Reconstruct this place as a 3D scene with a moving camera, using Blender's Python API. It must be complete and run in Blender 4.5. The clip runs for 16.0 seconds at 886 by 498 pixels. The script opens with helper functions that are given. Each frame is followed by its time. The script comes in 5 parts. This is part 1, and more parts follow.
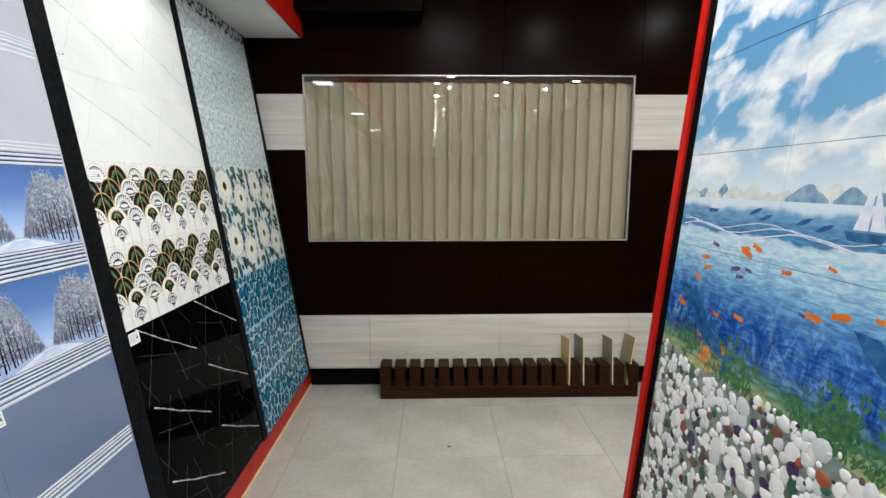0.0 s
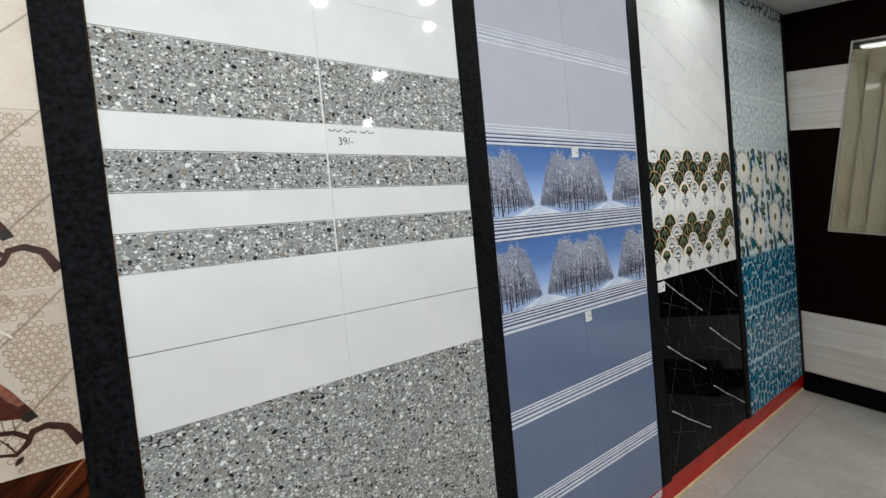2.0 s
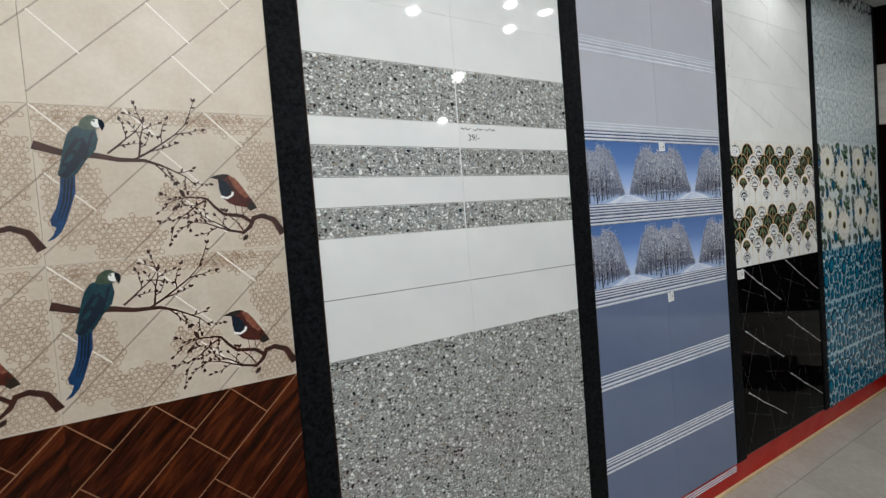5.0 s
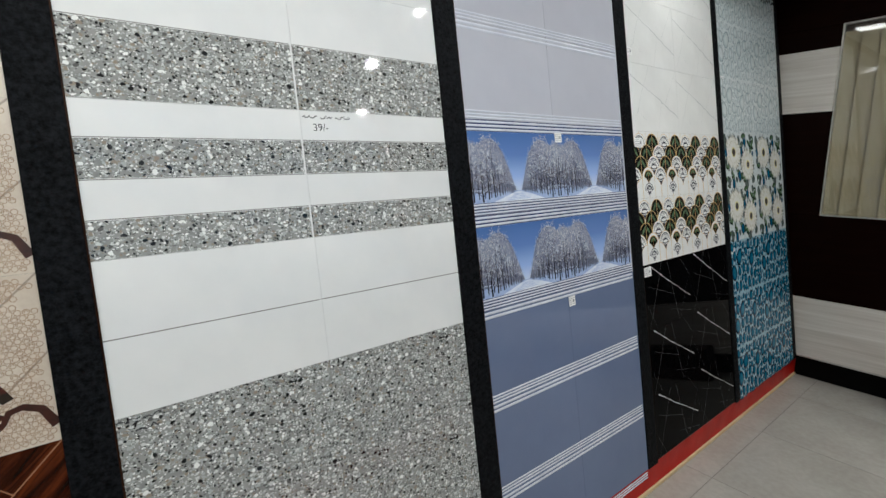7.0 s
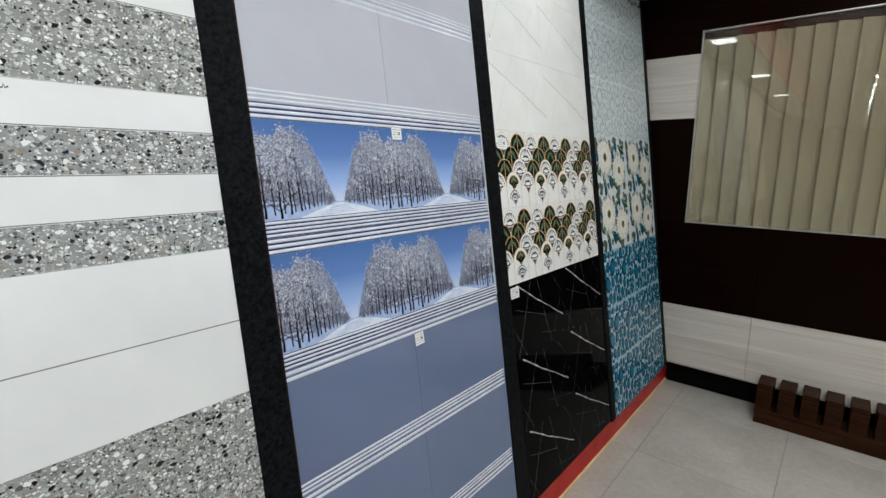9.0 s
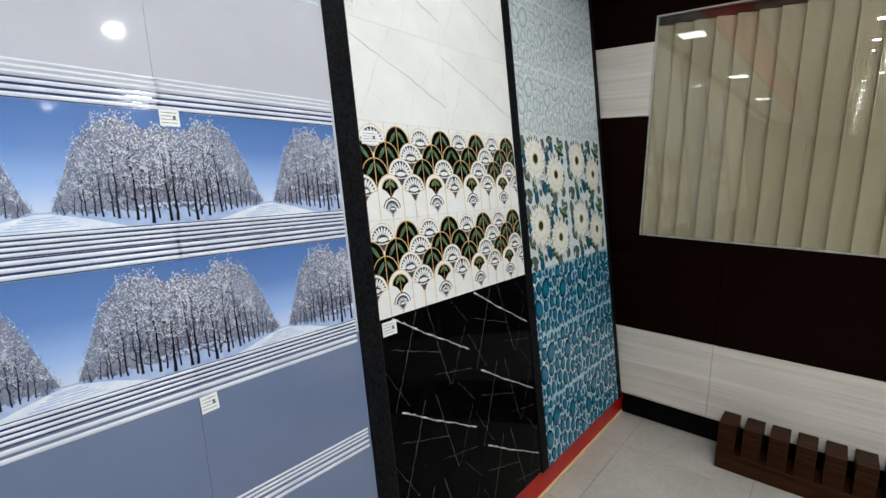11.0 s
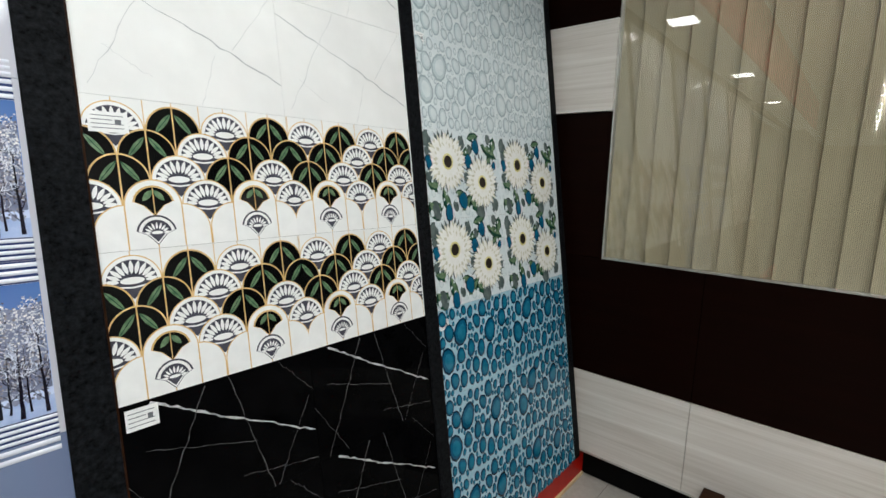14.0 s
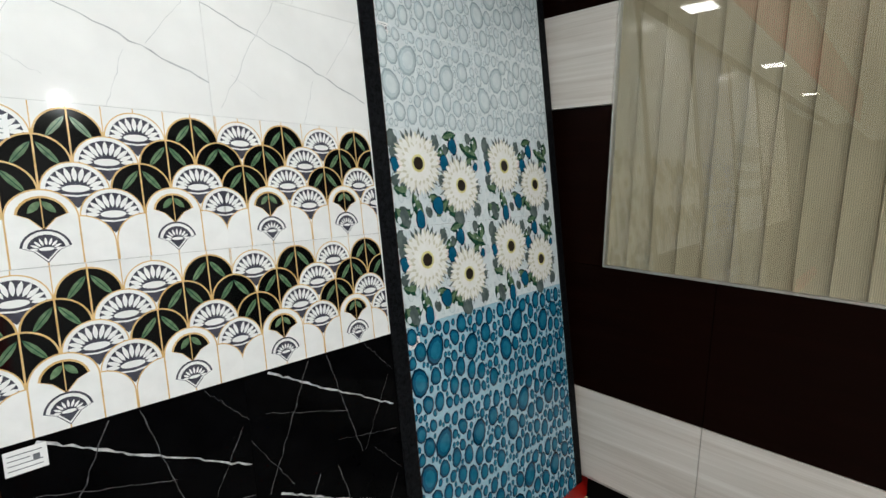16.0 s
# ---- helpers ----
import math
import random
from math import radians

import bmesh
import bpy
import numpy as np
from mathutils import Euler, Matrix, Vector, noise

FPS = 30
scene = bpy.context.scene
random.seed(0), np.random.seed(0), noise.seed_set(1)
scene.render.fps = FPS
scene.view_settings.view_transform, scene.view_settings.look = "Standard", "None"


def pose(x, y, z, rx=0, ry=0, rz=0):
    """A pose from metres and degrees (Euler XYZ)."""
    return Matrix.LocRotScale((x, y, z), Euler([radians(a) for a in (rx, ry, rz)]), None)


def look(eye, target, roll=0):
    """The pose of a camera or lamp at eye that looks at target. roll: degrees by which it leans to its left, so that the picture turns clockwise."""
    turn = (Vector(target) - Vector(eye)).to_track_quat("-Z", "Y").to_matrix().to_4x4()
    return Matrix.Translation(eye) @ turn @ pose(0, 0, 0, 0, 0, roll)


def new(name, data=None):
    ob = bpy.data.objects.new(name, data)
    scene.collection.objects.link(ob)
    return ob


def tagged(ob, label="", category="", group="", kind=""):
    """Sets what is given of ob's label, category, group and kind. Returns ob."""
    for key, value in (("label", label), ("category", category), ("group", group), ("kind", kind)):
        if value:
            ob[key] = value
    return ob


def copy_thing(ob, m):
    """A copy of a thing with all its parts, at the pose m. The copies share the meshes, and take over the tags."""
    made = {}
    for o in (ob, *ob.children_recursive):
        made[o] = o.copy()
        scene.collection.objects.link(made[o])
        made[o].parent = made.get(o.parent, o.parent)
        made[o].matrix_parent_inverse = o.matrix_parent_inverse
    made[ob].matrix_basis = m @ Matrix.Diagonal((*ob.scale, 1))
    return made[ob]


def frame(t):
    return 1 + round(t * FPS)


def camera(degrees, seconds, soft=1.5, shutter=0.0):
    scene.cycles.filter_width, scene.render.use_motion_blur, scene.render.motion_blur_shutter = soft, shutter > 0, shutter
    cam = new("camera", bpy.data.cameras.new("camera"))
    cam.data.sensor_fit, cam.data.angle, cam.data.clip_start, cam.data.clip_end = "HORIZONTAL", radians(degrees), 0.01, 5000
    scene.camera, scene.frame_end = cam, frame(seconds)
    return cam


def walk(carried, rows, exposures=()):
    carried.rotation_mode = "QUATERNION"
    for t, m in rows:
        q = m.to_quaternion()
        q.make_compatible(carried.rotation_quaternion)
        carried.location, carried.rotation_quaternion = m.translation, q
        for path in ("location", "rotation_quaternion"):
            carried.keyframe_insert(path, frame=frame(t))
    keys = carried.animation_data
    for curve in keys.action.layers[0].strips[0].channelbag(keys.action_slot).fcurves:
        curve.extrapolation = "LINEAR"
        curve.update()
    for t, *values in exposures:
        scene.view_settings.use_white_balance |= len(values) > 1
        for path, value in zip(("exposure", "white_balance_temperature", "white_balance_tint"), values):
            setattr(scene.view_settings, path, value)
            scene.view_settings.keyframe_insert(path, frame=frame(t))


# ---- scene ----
PATH = [
    (0, (0.889, -3.411, 1.533), (0.929, -1.430, 1.259), -0.07),
    (0.5, (0.875, -3.463, 1.518), (0.445, -1.528, 1.248), 0.29),
    (1, (0.910, -3.574, 1.496), (0.032, -1.800, 1.207), 0.14),
    (1.5, (0.882, -3.696, 1.483), (-0.389, -2.182, 1.178), 0.02),
    (2, (0.860, -3.796, 1.500), (-0.691, -2.573, 1.182), -0.21),
    (2.5, (0.870, -3.940, 1.489), (-0.818, -2.911, 1.187), -0.19),
    (3, (0.922, -4.075, 1.485), (-0.825, -3.146, 1.195), -0.18),
    (5.5, (0.960, -4.085, 1.482), (-0.690, -3.009, 1.135), -0.27),
    (6, (0.916, -3.983, 1.477), (-0.709, -2.876, 1.114), -0.51),
    (6.5, (0.891, -3.861, 1.481), (-0.706, -2.714, 1.116), -0.74),
    (7, (0.910, -3.753, 1.489), (-0.640, -2.541, 1.129), -0.75),
    (7.5, (0.901, -3.659, 1.483), (-0.581, -2.362, 1.129), -0.42),
    (8, (0.843, -3.521, 1.488), (-0.555, -2.134, 1.138), 0.07),
    (8.5, (0.790, -3.403, 1.492), (-0.522, -1.934, 1.145), 0.27),
    (9, (0.776, -3.312, 1.490), (-0.491, -1.807, 1.131), 0.35),
    (9.5, (0.811, -3.155, 1.491), (-0.455, -1.649, 1.136), 0.39),
    (10, (0.861, -3.012, 1.485), (-0.399, -1.496, 1.144), 0.36),
    (12.5, (0.806, -2.357, 1.463), (-0.452, -0.840, 1.125), 1.43),
    (13, (0.853, -2.242, 1.457), (-0.443, -0.752, 1.138), 1.11),
    (13.5, (0.865, -2.155, 1.465), (-0.436, -0.669, 1.151), 1.22),
    (14, (0.843, -2.066, 1.482), (-0.447, -0.571, 1.166), 1.51),
    (14.5, (0.822, -1.997, 1.476), (-0.476, -0.510, 1.160), 1.48),
    (15, (0.831, -1.936, 1.481), (-0.494, -0.472, 1.167), 1.19),
    (15.5, (0.854, -1.872, 1.494), (-0.501, -0.436, 1.170), 1.03),
    (16, (0.876, -1.833, 1.486), (-0.504, -0.418, 1.177), 0.57),
]
cam = camera(85.55, 16.0, soft=1.5)
walk(cam, [(t, look(eye, target, roll)) for t, eye, target, roll in PATH], exposures=[(0.0, 0.7), (1.0, 0.34), (2.0, 0.18), (3.0, -0.08), (6.0, 0.02), (8.5, 0.24), (12.0, 0.55), (16.0, 0.58)])

# ---- world and light: a closed showroom lit by its own lamps ----
world = bpy.data.worlds.new("world")
scene.world = world
world.use_nodes = True
world.node_tree.nodes["Background"].inputs[0].default_value = (0.5, 0.5, 0.52, 1)
world.node_tree.nodes["Background"].inputs[1].default_value = 0.02

LEAN = radians(8.4)          # the display boards lean back against the wall
CEIL = 3.0
SOFFIT = 2.5
# recessed ceiling lamps: x, y and the watts of the nearer ones
DOWNLIGHTS = [(0.95, -1.52, 2.0), (0.95, -1.84, 2.0), (1.2, -1.65, 2.0), (1.2, -2.47, 2.0), (1.14, -3.51, 2.4), (0.95, -3.92, 2.4), (1.14, -4.26, 2.4), (0.95, -4.93, 2.4),
              (1.97, -1.62, 7.0), (1.97, -3.85, 12.0), (1.97, -4.89, 9.0), (2.97, -1.2, 7.0), (2.97, -3.74, 14.0), (2.67, -4.38, 11.0)]
DOWNLIGHTS += [(0.95, -5.58, 0), (1.12, -6.42, 0), (1.1, -7.45, 0), (1.85, -5.45, 0), (1.83, -6.32, 0), (3.3, -5.5, 0), (2.97, -6.6, 0)]
DOWNLIGHTS += [(x, -8.2 - 1.15 * i, 0) for i in range(13) for x in (0.92, 1.8, 2.97)]
CANOPY_Y = (-1.42, -3.5, -5.6)
CANOPY_WATT = 0.28


def area_lamp(name, at, sx, sy, watt, color, shape="RECTANGLE", aim=None):
    data = bpy.data.lights.new(name, "AREA")
    data.shape, data.size, data.size_y, data.energy, data.color = shape, sx, sy, watt, color
    ob = new(name, data)
    ob.matrix_world = look(at, aim or (at[0], at[1] + 1e-4, at[2] - 1))
    return ob


# ---- material helpers ----
def srgb(r, g, b):
    f = lambda c: c / 12.92 if c <= 0.04045 else ((c + 0.055) / 1.055) ** 2.4
    return (f(r / 255), f(g / 255), f(b / 255), 1)


class Nodes:
    def __init__(self, name):
        self.mat = bpy.data.materials.new(name)
        self.mat.use_nodes = True
        self.t = self.mat.node_tree
        self.bsdf = self.t.nodes["Principled BSDF"]
        self.spec = 0.5

    def add(self, kind, **sets):
        n = self.t.nodes.new(kind)
        for k, v in sets.items():
            if k in n.inputs:
                n.inputs[k].default_value = v
        return n

    def link(self, a, b):
        self.t.links.new(a, b)

    def coords(self, scale=(1, 1, 1), which="Object", shift=(0, 0, 0)):
        c = self.add("ShaderNodeTexCoord")
        m = self.add("ShaderNodeMapping")
        m.inputs["Scale"].default_value = scale
        m.inputs["Location"].default_value = shift
        self.link(c.outputs[which], m.inputs["Vector"])
        return m.outputs["Vector"]

    def ramp(self, fac, stops, sharp=False):
        r = self.add("ShaderNodeValToRGB")
        e = r.color_ramp.elements
        while len(e) < len(stops):
            e.new(0.5)
        for el, (p, c) in zip(e, stops):
            el.position, el.color = p, c
        if sharp:
            r.color_ramp.interpolation = "CONSTANT"
        self.link(fac, r.inputs[0])
        return r.outputs[0]

    def mix(self, fac, a, b, blend="MIX"):
        m = self.add("ShaderNodeMix")
        m.data_type, m.blend_type = "RGBA", blend
        for sock, v in ((m.inputs[0], fac), (m.inputs[6], a), (m.inputs[7], b)):
            if isinstance(v, (int, float, tuple)):
                sock.default_value = v
            else:
                self.link(v, sock)
        return m.outputs[2]

    def noise(self, vec, scale, detail=4, rough=0.55, dist=0.0):
        n = self.add("ShaderNodeTexNoise", Scale=scale, Detail=detail, Roughness=rough, Distortion=dist)
        self.link(vec, n.inputs["Vector"])
        return n.outputs["Fac"]

    def bump(self, height, strength, dist=0.002):
        b = self.add("ShaderNodeBump", Strength=strength, Distance=dist)
        self.link(height, b.inputs["Height"])
        self.link(b.outputs[0], self.bsdf.inputs["Normal"])

    def done(self, color, rough=0.5, metal=0.0, coat=0.0):
        if isinstance(color, tuple):
            self.bsdf.inputs["Base Color"].default_value = color
        else:
            self.link(color, self.bsdf.inputs["Base Color"])
        if isinstance(rough, (int, float)):
            self.bsdf.inputs["Roughness"].default_value = rough
        else:
            self.link(rough, self.bsdf.inputs["Roughness"])
        self.bsdf.inputs["Metallic"].default_value = metal
        self.bsdf.inputs["Coat Weight"].default_value = coat
        self.bsdf.inputs["Coat Roughness"].default_value = 0.03
        self.bsdf.inputs["Specular IOR Level"].default_value = self.spec
        return self.mat


def mottled(name, a, b, scale=8.0, rough=0.4, detail=5, stretch=(1, 1, 1), bump=0.0, coat=0.0, metal=0.0, fine=0.0, spec=0.5):
    n = Nodes(name)
    n.spec = spec
    v = n.coords(stretch)
    f = n.noise(v, scale, detail)
    col = n.ramp(f, [(0.3, a), (0.7, b)])
    if fine:
        g = n.noise(v, scale * 12, 3)
        col = n.mix(fine, col, n.ramp(g, [(0.35, (0.2, 0.2, 0.2, 1)), (0.65, (0.8, 0.8, 0.8, 1))]), "OVERLAY")
    r = n.ramp(n.noise(v, scale * 0.7, 3), [(0.3, (rough * 0.8,) * 3 + (1,)), (0.7, (min(1, rough * 1.25),) * 3 + (1,))])
    if bump:
        n.bump(n.noise(v, scale * 10, 3), bump)
    return n.done(col, r, metal, coat)


def island(name, stops, rough=0.35, coat=0.0):
    """A print in which each piece of the pattern takes its own tone."""
    n = Nodes(name)
    g = n.add("ShaderNodeNewGeometry")
    col = n.ramp(g.outputs["Random Per Island"], stops)
    f = n.noise(n.coords(), 90, 3)
    col = n.mix(0.25, col, n.ramp(f, [(0.3, (0.25,) * 3 + (1,)), (0.7, (0.75,) * 3 + (1,))]), "OVERLAY")
    return n.done(col, rough, 0, coat)


def terrazzo():
    n = Nodes("terrazzo")
    v = n.coords()
    warp = n.add("ShaderNodeTexNoise", Scale=60.0, Detail=2)
    n.link(v, warp.inputs["Vector"])
    vv = n.add("ShaderNodeMix")
    vv.data_type, vv.blend_type = "RGBA", "LINEAR_LIGHT"
    vv.inputs[0].default_value = 0.006
    n.link(v, vv.inputs[6]), n.link(warp.outputs["Color"], vv.inputs[7])
    col = n.ramp(n.noise(v, 40, 4), [(0.3, srgb(132, 134, 132)), (0.7, srgb(160, 160, 156))])
    for scale, keep, size, shift in ((260.0, 0.5, 0.5, 3.0), (140.0, 0.5, 0.44, 0.0), (84.0, 0.34, 0.42, 7.0)):
        m = n.add("ShaderNodeMapping")
        m.inputs["Location"].default_value = (shift, shift * 0.7, 0.0)
        m.inputs["Scale"].default_value = (1.0, 1.25, 1.0)
        n.link(vv.outputs[2], m.inputs["Vector"])
        vo = n.add("ShaderNodeTexVoronoi", Scale=scale, Randomness=1.0)
        n.link(m.outputs[0], vo.inputs["Vector"])
        sep = n.add("ShaderNodeSeparateColor")
        n.link(vo.outputs["Color"], sep.inputs[0])
        tone = n.ramp(sep.outputs[0], [(0.0, srgb(28, 30, 32)), (0.17, srgb(96, 96, 94)), (0.28, srgb(146, 136, 122)), (0.38, srgb(172, 176, 174)), (0.6, srgb(206, 208, 205)), (0.82, srgb(236, 237, 234))], True)
        inside = n.add("ShaderNodeMath")
        inside.operation = "LESS_THAN"
        n.link(vo.outputs["Distance"], inside.inputs[0])
        inside.inputs[1].default_value = size
        some = n.add("ShaderNodeMath")
        some.operation = "LESS_THAN"
        n.link(sep.outputs[1], some.inputs[0])
        some.inputs[1].default_value = keep
        both = n.add("ShaderNodeMath")
        both.operation = "MULTIPLY"
        n.link(inside.outputs[0], both.inputs[0]), n.link(some.outputs[0], both.inputs[1])
        col = n.mix(both.outputs[0], col, tone)
    return n.done(col, 0.045)


def emitter(name, color, strength):
    n = Nodes(name)
    n.bsdf.inputs["Emission Color"].default_value = color
    n.bsdf.inputs["Emission Strength"].default_value = strength
    return n.done((0.8, 0.8, 0.8, 1), 0.4)


def glass_sheet():
    n = Nodes("window_glass")
    out = n.t.nodes["Material Output"]
    clear = n.add("ShaderNodeBsdfTransparent")
    clear.inputs[0].default_value = (0.93, 0.93, 0.9, 1)
    gloss = n.add("ShaderNodeBsdfGlossy", Roughness=0.004)
    fres = n.add("ShaderNodeFresnel", IOR=1.7)
    m = n.add("ShaderNodeMixShader")
    n.link(fres.outputs[0], m.inputs[0]), n.link(clear.outputs[0], m.inputs[1]), n.link(gloss.outputs[0], m.inputs[2])
    n.link(m.outputs[0], out.inputs["Surface"])
    return n.mat


def banded_stone(name, a, b, c):
    n = Nodes(name)
    v = n.coords((0.5, 1, 14))
    f = n.noise(v, 1.6, 6, 0.6, 0.4)
    col = n.ramp(f, [(0.3, a), (0.5, b), (0.72, c)])
    g = n.noise(n.coords((0.6, 1, 60)), 3.0, 3)
    col = n.mix(0.18, col, n.ramp(g, [(0.35, (0.3,) * 3 + (1,)), (0.65, (0.7,) * 3 + (1,))]), "OVERLAY")
    return n.done(col, 0.3)


def slanted(n, stretch, turn):
    c = n.add("ShaderNodeTexCoord")
    m = n.add("ShaderNodeMapping")
    m.vector_type = "TEXTURE"
    m.inputs["Rotation"].default_value = (0, 0, turn)
    m.inputs["Scale"].default_value = stretch
    n.link(c.outputs["Object"], m.inputs["Vector"])
    return m.outputs["Vector"]


def timber(name, a, b, c, rough=0.35, stretch=(1, 14, 14), scale=2.5, coat=0.0, spec=0.5, turn=0.0):
    n = Nodes(name)
    n.spec = spec
    v = slanted(n, (1, 0.11, 1), turn) if turn else n.coords(stretch)
    f = n.noise(v, scale, 8, 0.65, 0.6)
    col = n.ramp(f, [(0.28, a), (0.5, b), (0.72, c)])
    n.bump(n.noise(v, scale * 4, 4), 0.08, 0.001)
    return n.done(col, rough, 0, coat)


def ribbed_fabric():
    """Woven blind cloth with fine upright ribs."""
    n = Nodes("beige_blind_fabric")
    v = n.coords()
    wave = n.add("ShaderNodeTexWave", Scale=55.0, Distortion=0.6)
    wave.bands_direction = "X"
    n.link(v, wave.inputs["Vector"])
    col = n.ramp(wave.outputs["Fac"], [(0.15, srgb(157, 147, 124)), (0.75, srgb(181, 171, 147))])
    soft = n.noise(n.coords((6, 1, 0.8)), 2.0, 4)
    col = n.mix(0.3, col, n.ramp(soft, [(0.3, (0.3,) * 3 + (1,)), (0.7, (0.7,) * 3 + (1,))]), "OVERLAY")
    n.bump(wave.outputs["Fac"], 0.4, 0.001)
    return n.done(col, 0.85)


M = {}
M["floor"] = mottled("ivory_vitrified_tile", srgb(170, 165, 156), srgb(188, 184, 176), 3.0, 0.16, 6, fine=0.08)
M["joint"] = mottled("grey_grout", srgb(110, 108, 104), srgb(135, 132, 127), 30, 0.8)
M["brown"] = timber("dark_brown_laminate", (0.0034, 0.0010, 0.0006, 1), (0.0052, 0.0015, 0.0009, 1), (0.0078, 0.0023, 0.0013, 1), 0.25, (1, 1, 16), 2.0, spec=0.03)
M["band"] = banded_stone("pale_striped_stone", srgb(182, 174, 164), srgb(200, 194, 186), srgb(215, 211, 204))
M["black"] = mottled("black_skirting", (0.003, 0.003, 0.003, 1), (0.005, 0.005, 0.005, 1), 20, 0.4, spec=0.03)
M["granite"] = mottled("black_granite", (0.0005, 0.0006, 0.0008, 1), (0.0125, 0.0135, 0.0155, 1), 110, 0.5, 6, bump=0.35, spec=0.04)
M["red"] = mottled("red_paint", srgb(178, 24, 16), srgb(200, 34, 24), 10, 0.35, spec=0.15)
M["cream"] = mottled("cream_edging", srgb(214, 186, 140), srgb(228, 204, 164), 20, 0.5)
M["white_paint"] = mottled("white_paint", (0.72, 0.72, 0.71, 1), (0.8, 0.8, 0.79, 1), 5, 0.6)
M["wall_paint"] = mottled("taupe_wall", (0.16, 0.15, 0.14, 1), (0.2, 0.19, 0.18, 1), 4, 0.7)
M["rack"] = timber("walnut_stained_wood", (0.012, 0.0045, 0.002, 1), (0.026, 0.0095, 0.004, 1), (0.048, 0.019, 0.008, 1), 0.42, spec=0.06)
M["alu"] = mottled("anodised_aluminium", (0.5, 0.49, 0.46, 1), (0.6, 0.59, 0.56, 1), 20, 0.35, metal=0.8)
M["fabric"] = ribbed_fabric()
M["white_tile"] = mottled("white_glazed_tile", srgb(226, 227, 226), srgb(236, 236, 234), 5, 0.03)
M["marble_white"] = mottled("white_marble_tile", srgb(232, 232, 229), srgb(243, 243, 240), 6, 0.05)
M["marble_black"] = mottled("black_marble_tile", (0.0008, 0.0008, 0.001, 1), (0.0028, 0.0028, 0.0032, 1), 9, 0.05)
M["marble_black"].node_tree.nodes["Principled BSDF"].inputs["IOR"].default_value = 1.11
M["vein_grey"] = mottled("grey_vein", srgb(168, 170, 170), srgb(205, 206, 205), 40, 0.1)
M["vein_faint"] = mottled("faint_grey_vein", srgb(205, 206, 205), srgb(224, 224, 222), 40, 0.1)
M["vein_white"] = mottled("white_vein", srgb(150, 150, 150), srgb(225, 225, 225), 60, 0.12)
M["vein_dim"] = mottled("dim_vein", srgb(44, 44, 46), srgb(116, 116, 118), 60, 0.12)
M["terrazzo"] = terrazzo()
M["lilac"] = mottled("pale_lilac_tile", srgb(187, 188, 198), srgb(197, 198, 206), 3, 0.05)
M["slate"] = mottled("slate_blue_tile", srgb(104, 117, 146), srgb(114, 127, 155), 3, 0.05)
M["line_white"] = mottled("white_stripe", srgb(206, 210, 222), srgb(226, 229, 236), 12, 0.1)
M["line_navy"] = mottled("navy_stripe", srgb(34, 48, 92), srgb(52, 68, 112), 12, 0.1)
M["bird_tile"] = mottled("cream_pressed_tile", srgb(199, 184, 166), srgb(214, 202, 186), 9, 0.38, fine=0.06, bump=0.05)
M["groove"] = mottled("taupe_groove", srgb(150, 136, 122), srgb(170, 156, 142), 30, 0.6)
M["groove_light"] = mottled("light_groove", srgb(232, 224, 214), srgb(240, 234, 226), 30, 0.3)
M["rosewood"] = timber("rosewood_tile", (0.003, 0.001, 0.0006, 1), (0.034, 0.007, 0.0025, 1), (0.14, 0.03, 0.008, 1), 0.2, (1, 1, 1), 7.0, 0.0, spec=0.25, turn=0.785)
M["wood_joint"] = mottled("tan_joint", srgb(130, 88, 60), srgb(160, 112, 80), 40, 0.5)
M["paper"] = mottled("label_paper", srgb(232, 232, 230), srgb(242, 242, 240), 40, 0.6)
M["ink"] = mottled("black_ink", (0.01, 0.01, 0.012, 1), (0.02, 0.02, 0.025, 1), 40, 0.5)
M["lamp"] = emitter("lamp_diffuser", (0.97, 1.0, 0.99, 1), 190)
M["soffit_lamp"] = emitter("soffit_diffuser", (0.97, 1.0, 1.0, 1), 6)
M["glass"] = glass_sheet()


# ---- geometry helpers ----
def mesh_of(name, bm, mats):
    me = bpy.data.meshes.new(name)
    bm.to_mesh(me)
    bm.free()
    for m in (mats if isinstance(mats, (list, tuple)) else [mats]):
        me.materials.append(M[m] if isinstance(m, str) else m)
    return me


def part(name, bm, material, parent, label="", at=None):
    ob = new(name, bm if isinstance(bm, bpy.types.Mesh) else mesh_of(name, bm, material))
    ob.parent = parent
    if at is not None:
        ob.matrix_local = at
    if label:
        ob["label"] = label
    return ob


def thing(name, label, category, group="", kind="", at=None):
    ob = new(name)
    ob.empty_display_size = 0.05
    if at is not None:
        ob.matrix_world = at
    return tagged(ob, label, category, group, kind)


def add_box(bm, x0, x1, y0, y1, z0, z1, bevel=0.0, mat=0):
    vs = [bm.verts.new(p) for p in ((x0, y0, z0), (x1, y0, z0), (x1, y1, z0), (x0, y1, z0), (x0, y0, z1), (x1, y0, z1), (x1, y1, z1), (x0, y1, z1))]
    fs = [bm.faces.new([vs[i] for i in q]) for q in ((0, 3, 2, 1), (4, 5, 6, 7), (0, 1, 5, 4), (1, 2, 6, 5), (2, 3, 7, 6), (3, 0, 4, 7))]
    for f in fs:
        f.material_index = mat
    if bevel:
        es = list({e for f in fs for e in f.edges})
        for f in bmesh.ops.bevel(bm, geom=es, offset=bevel, segments=1, affect="EDGES")["faces"]:
            f.material_index = mat
    return bm


def box(x0, x1, y0, y1, z0, z1, bevel=0.0):
    return add_box(bmesh.new(), x0, x1, y0, y1, z0, z1, bevel)


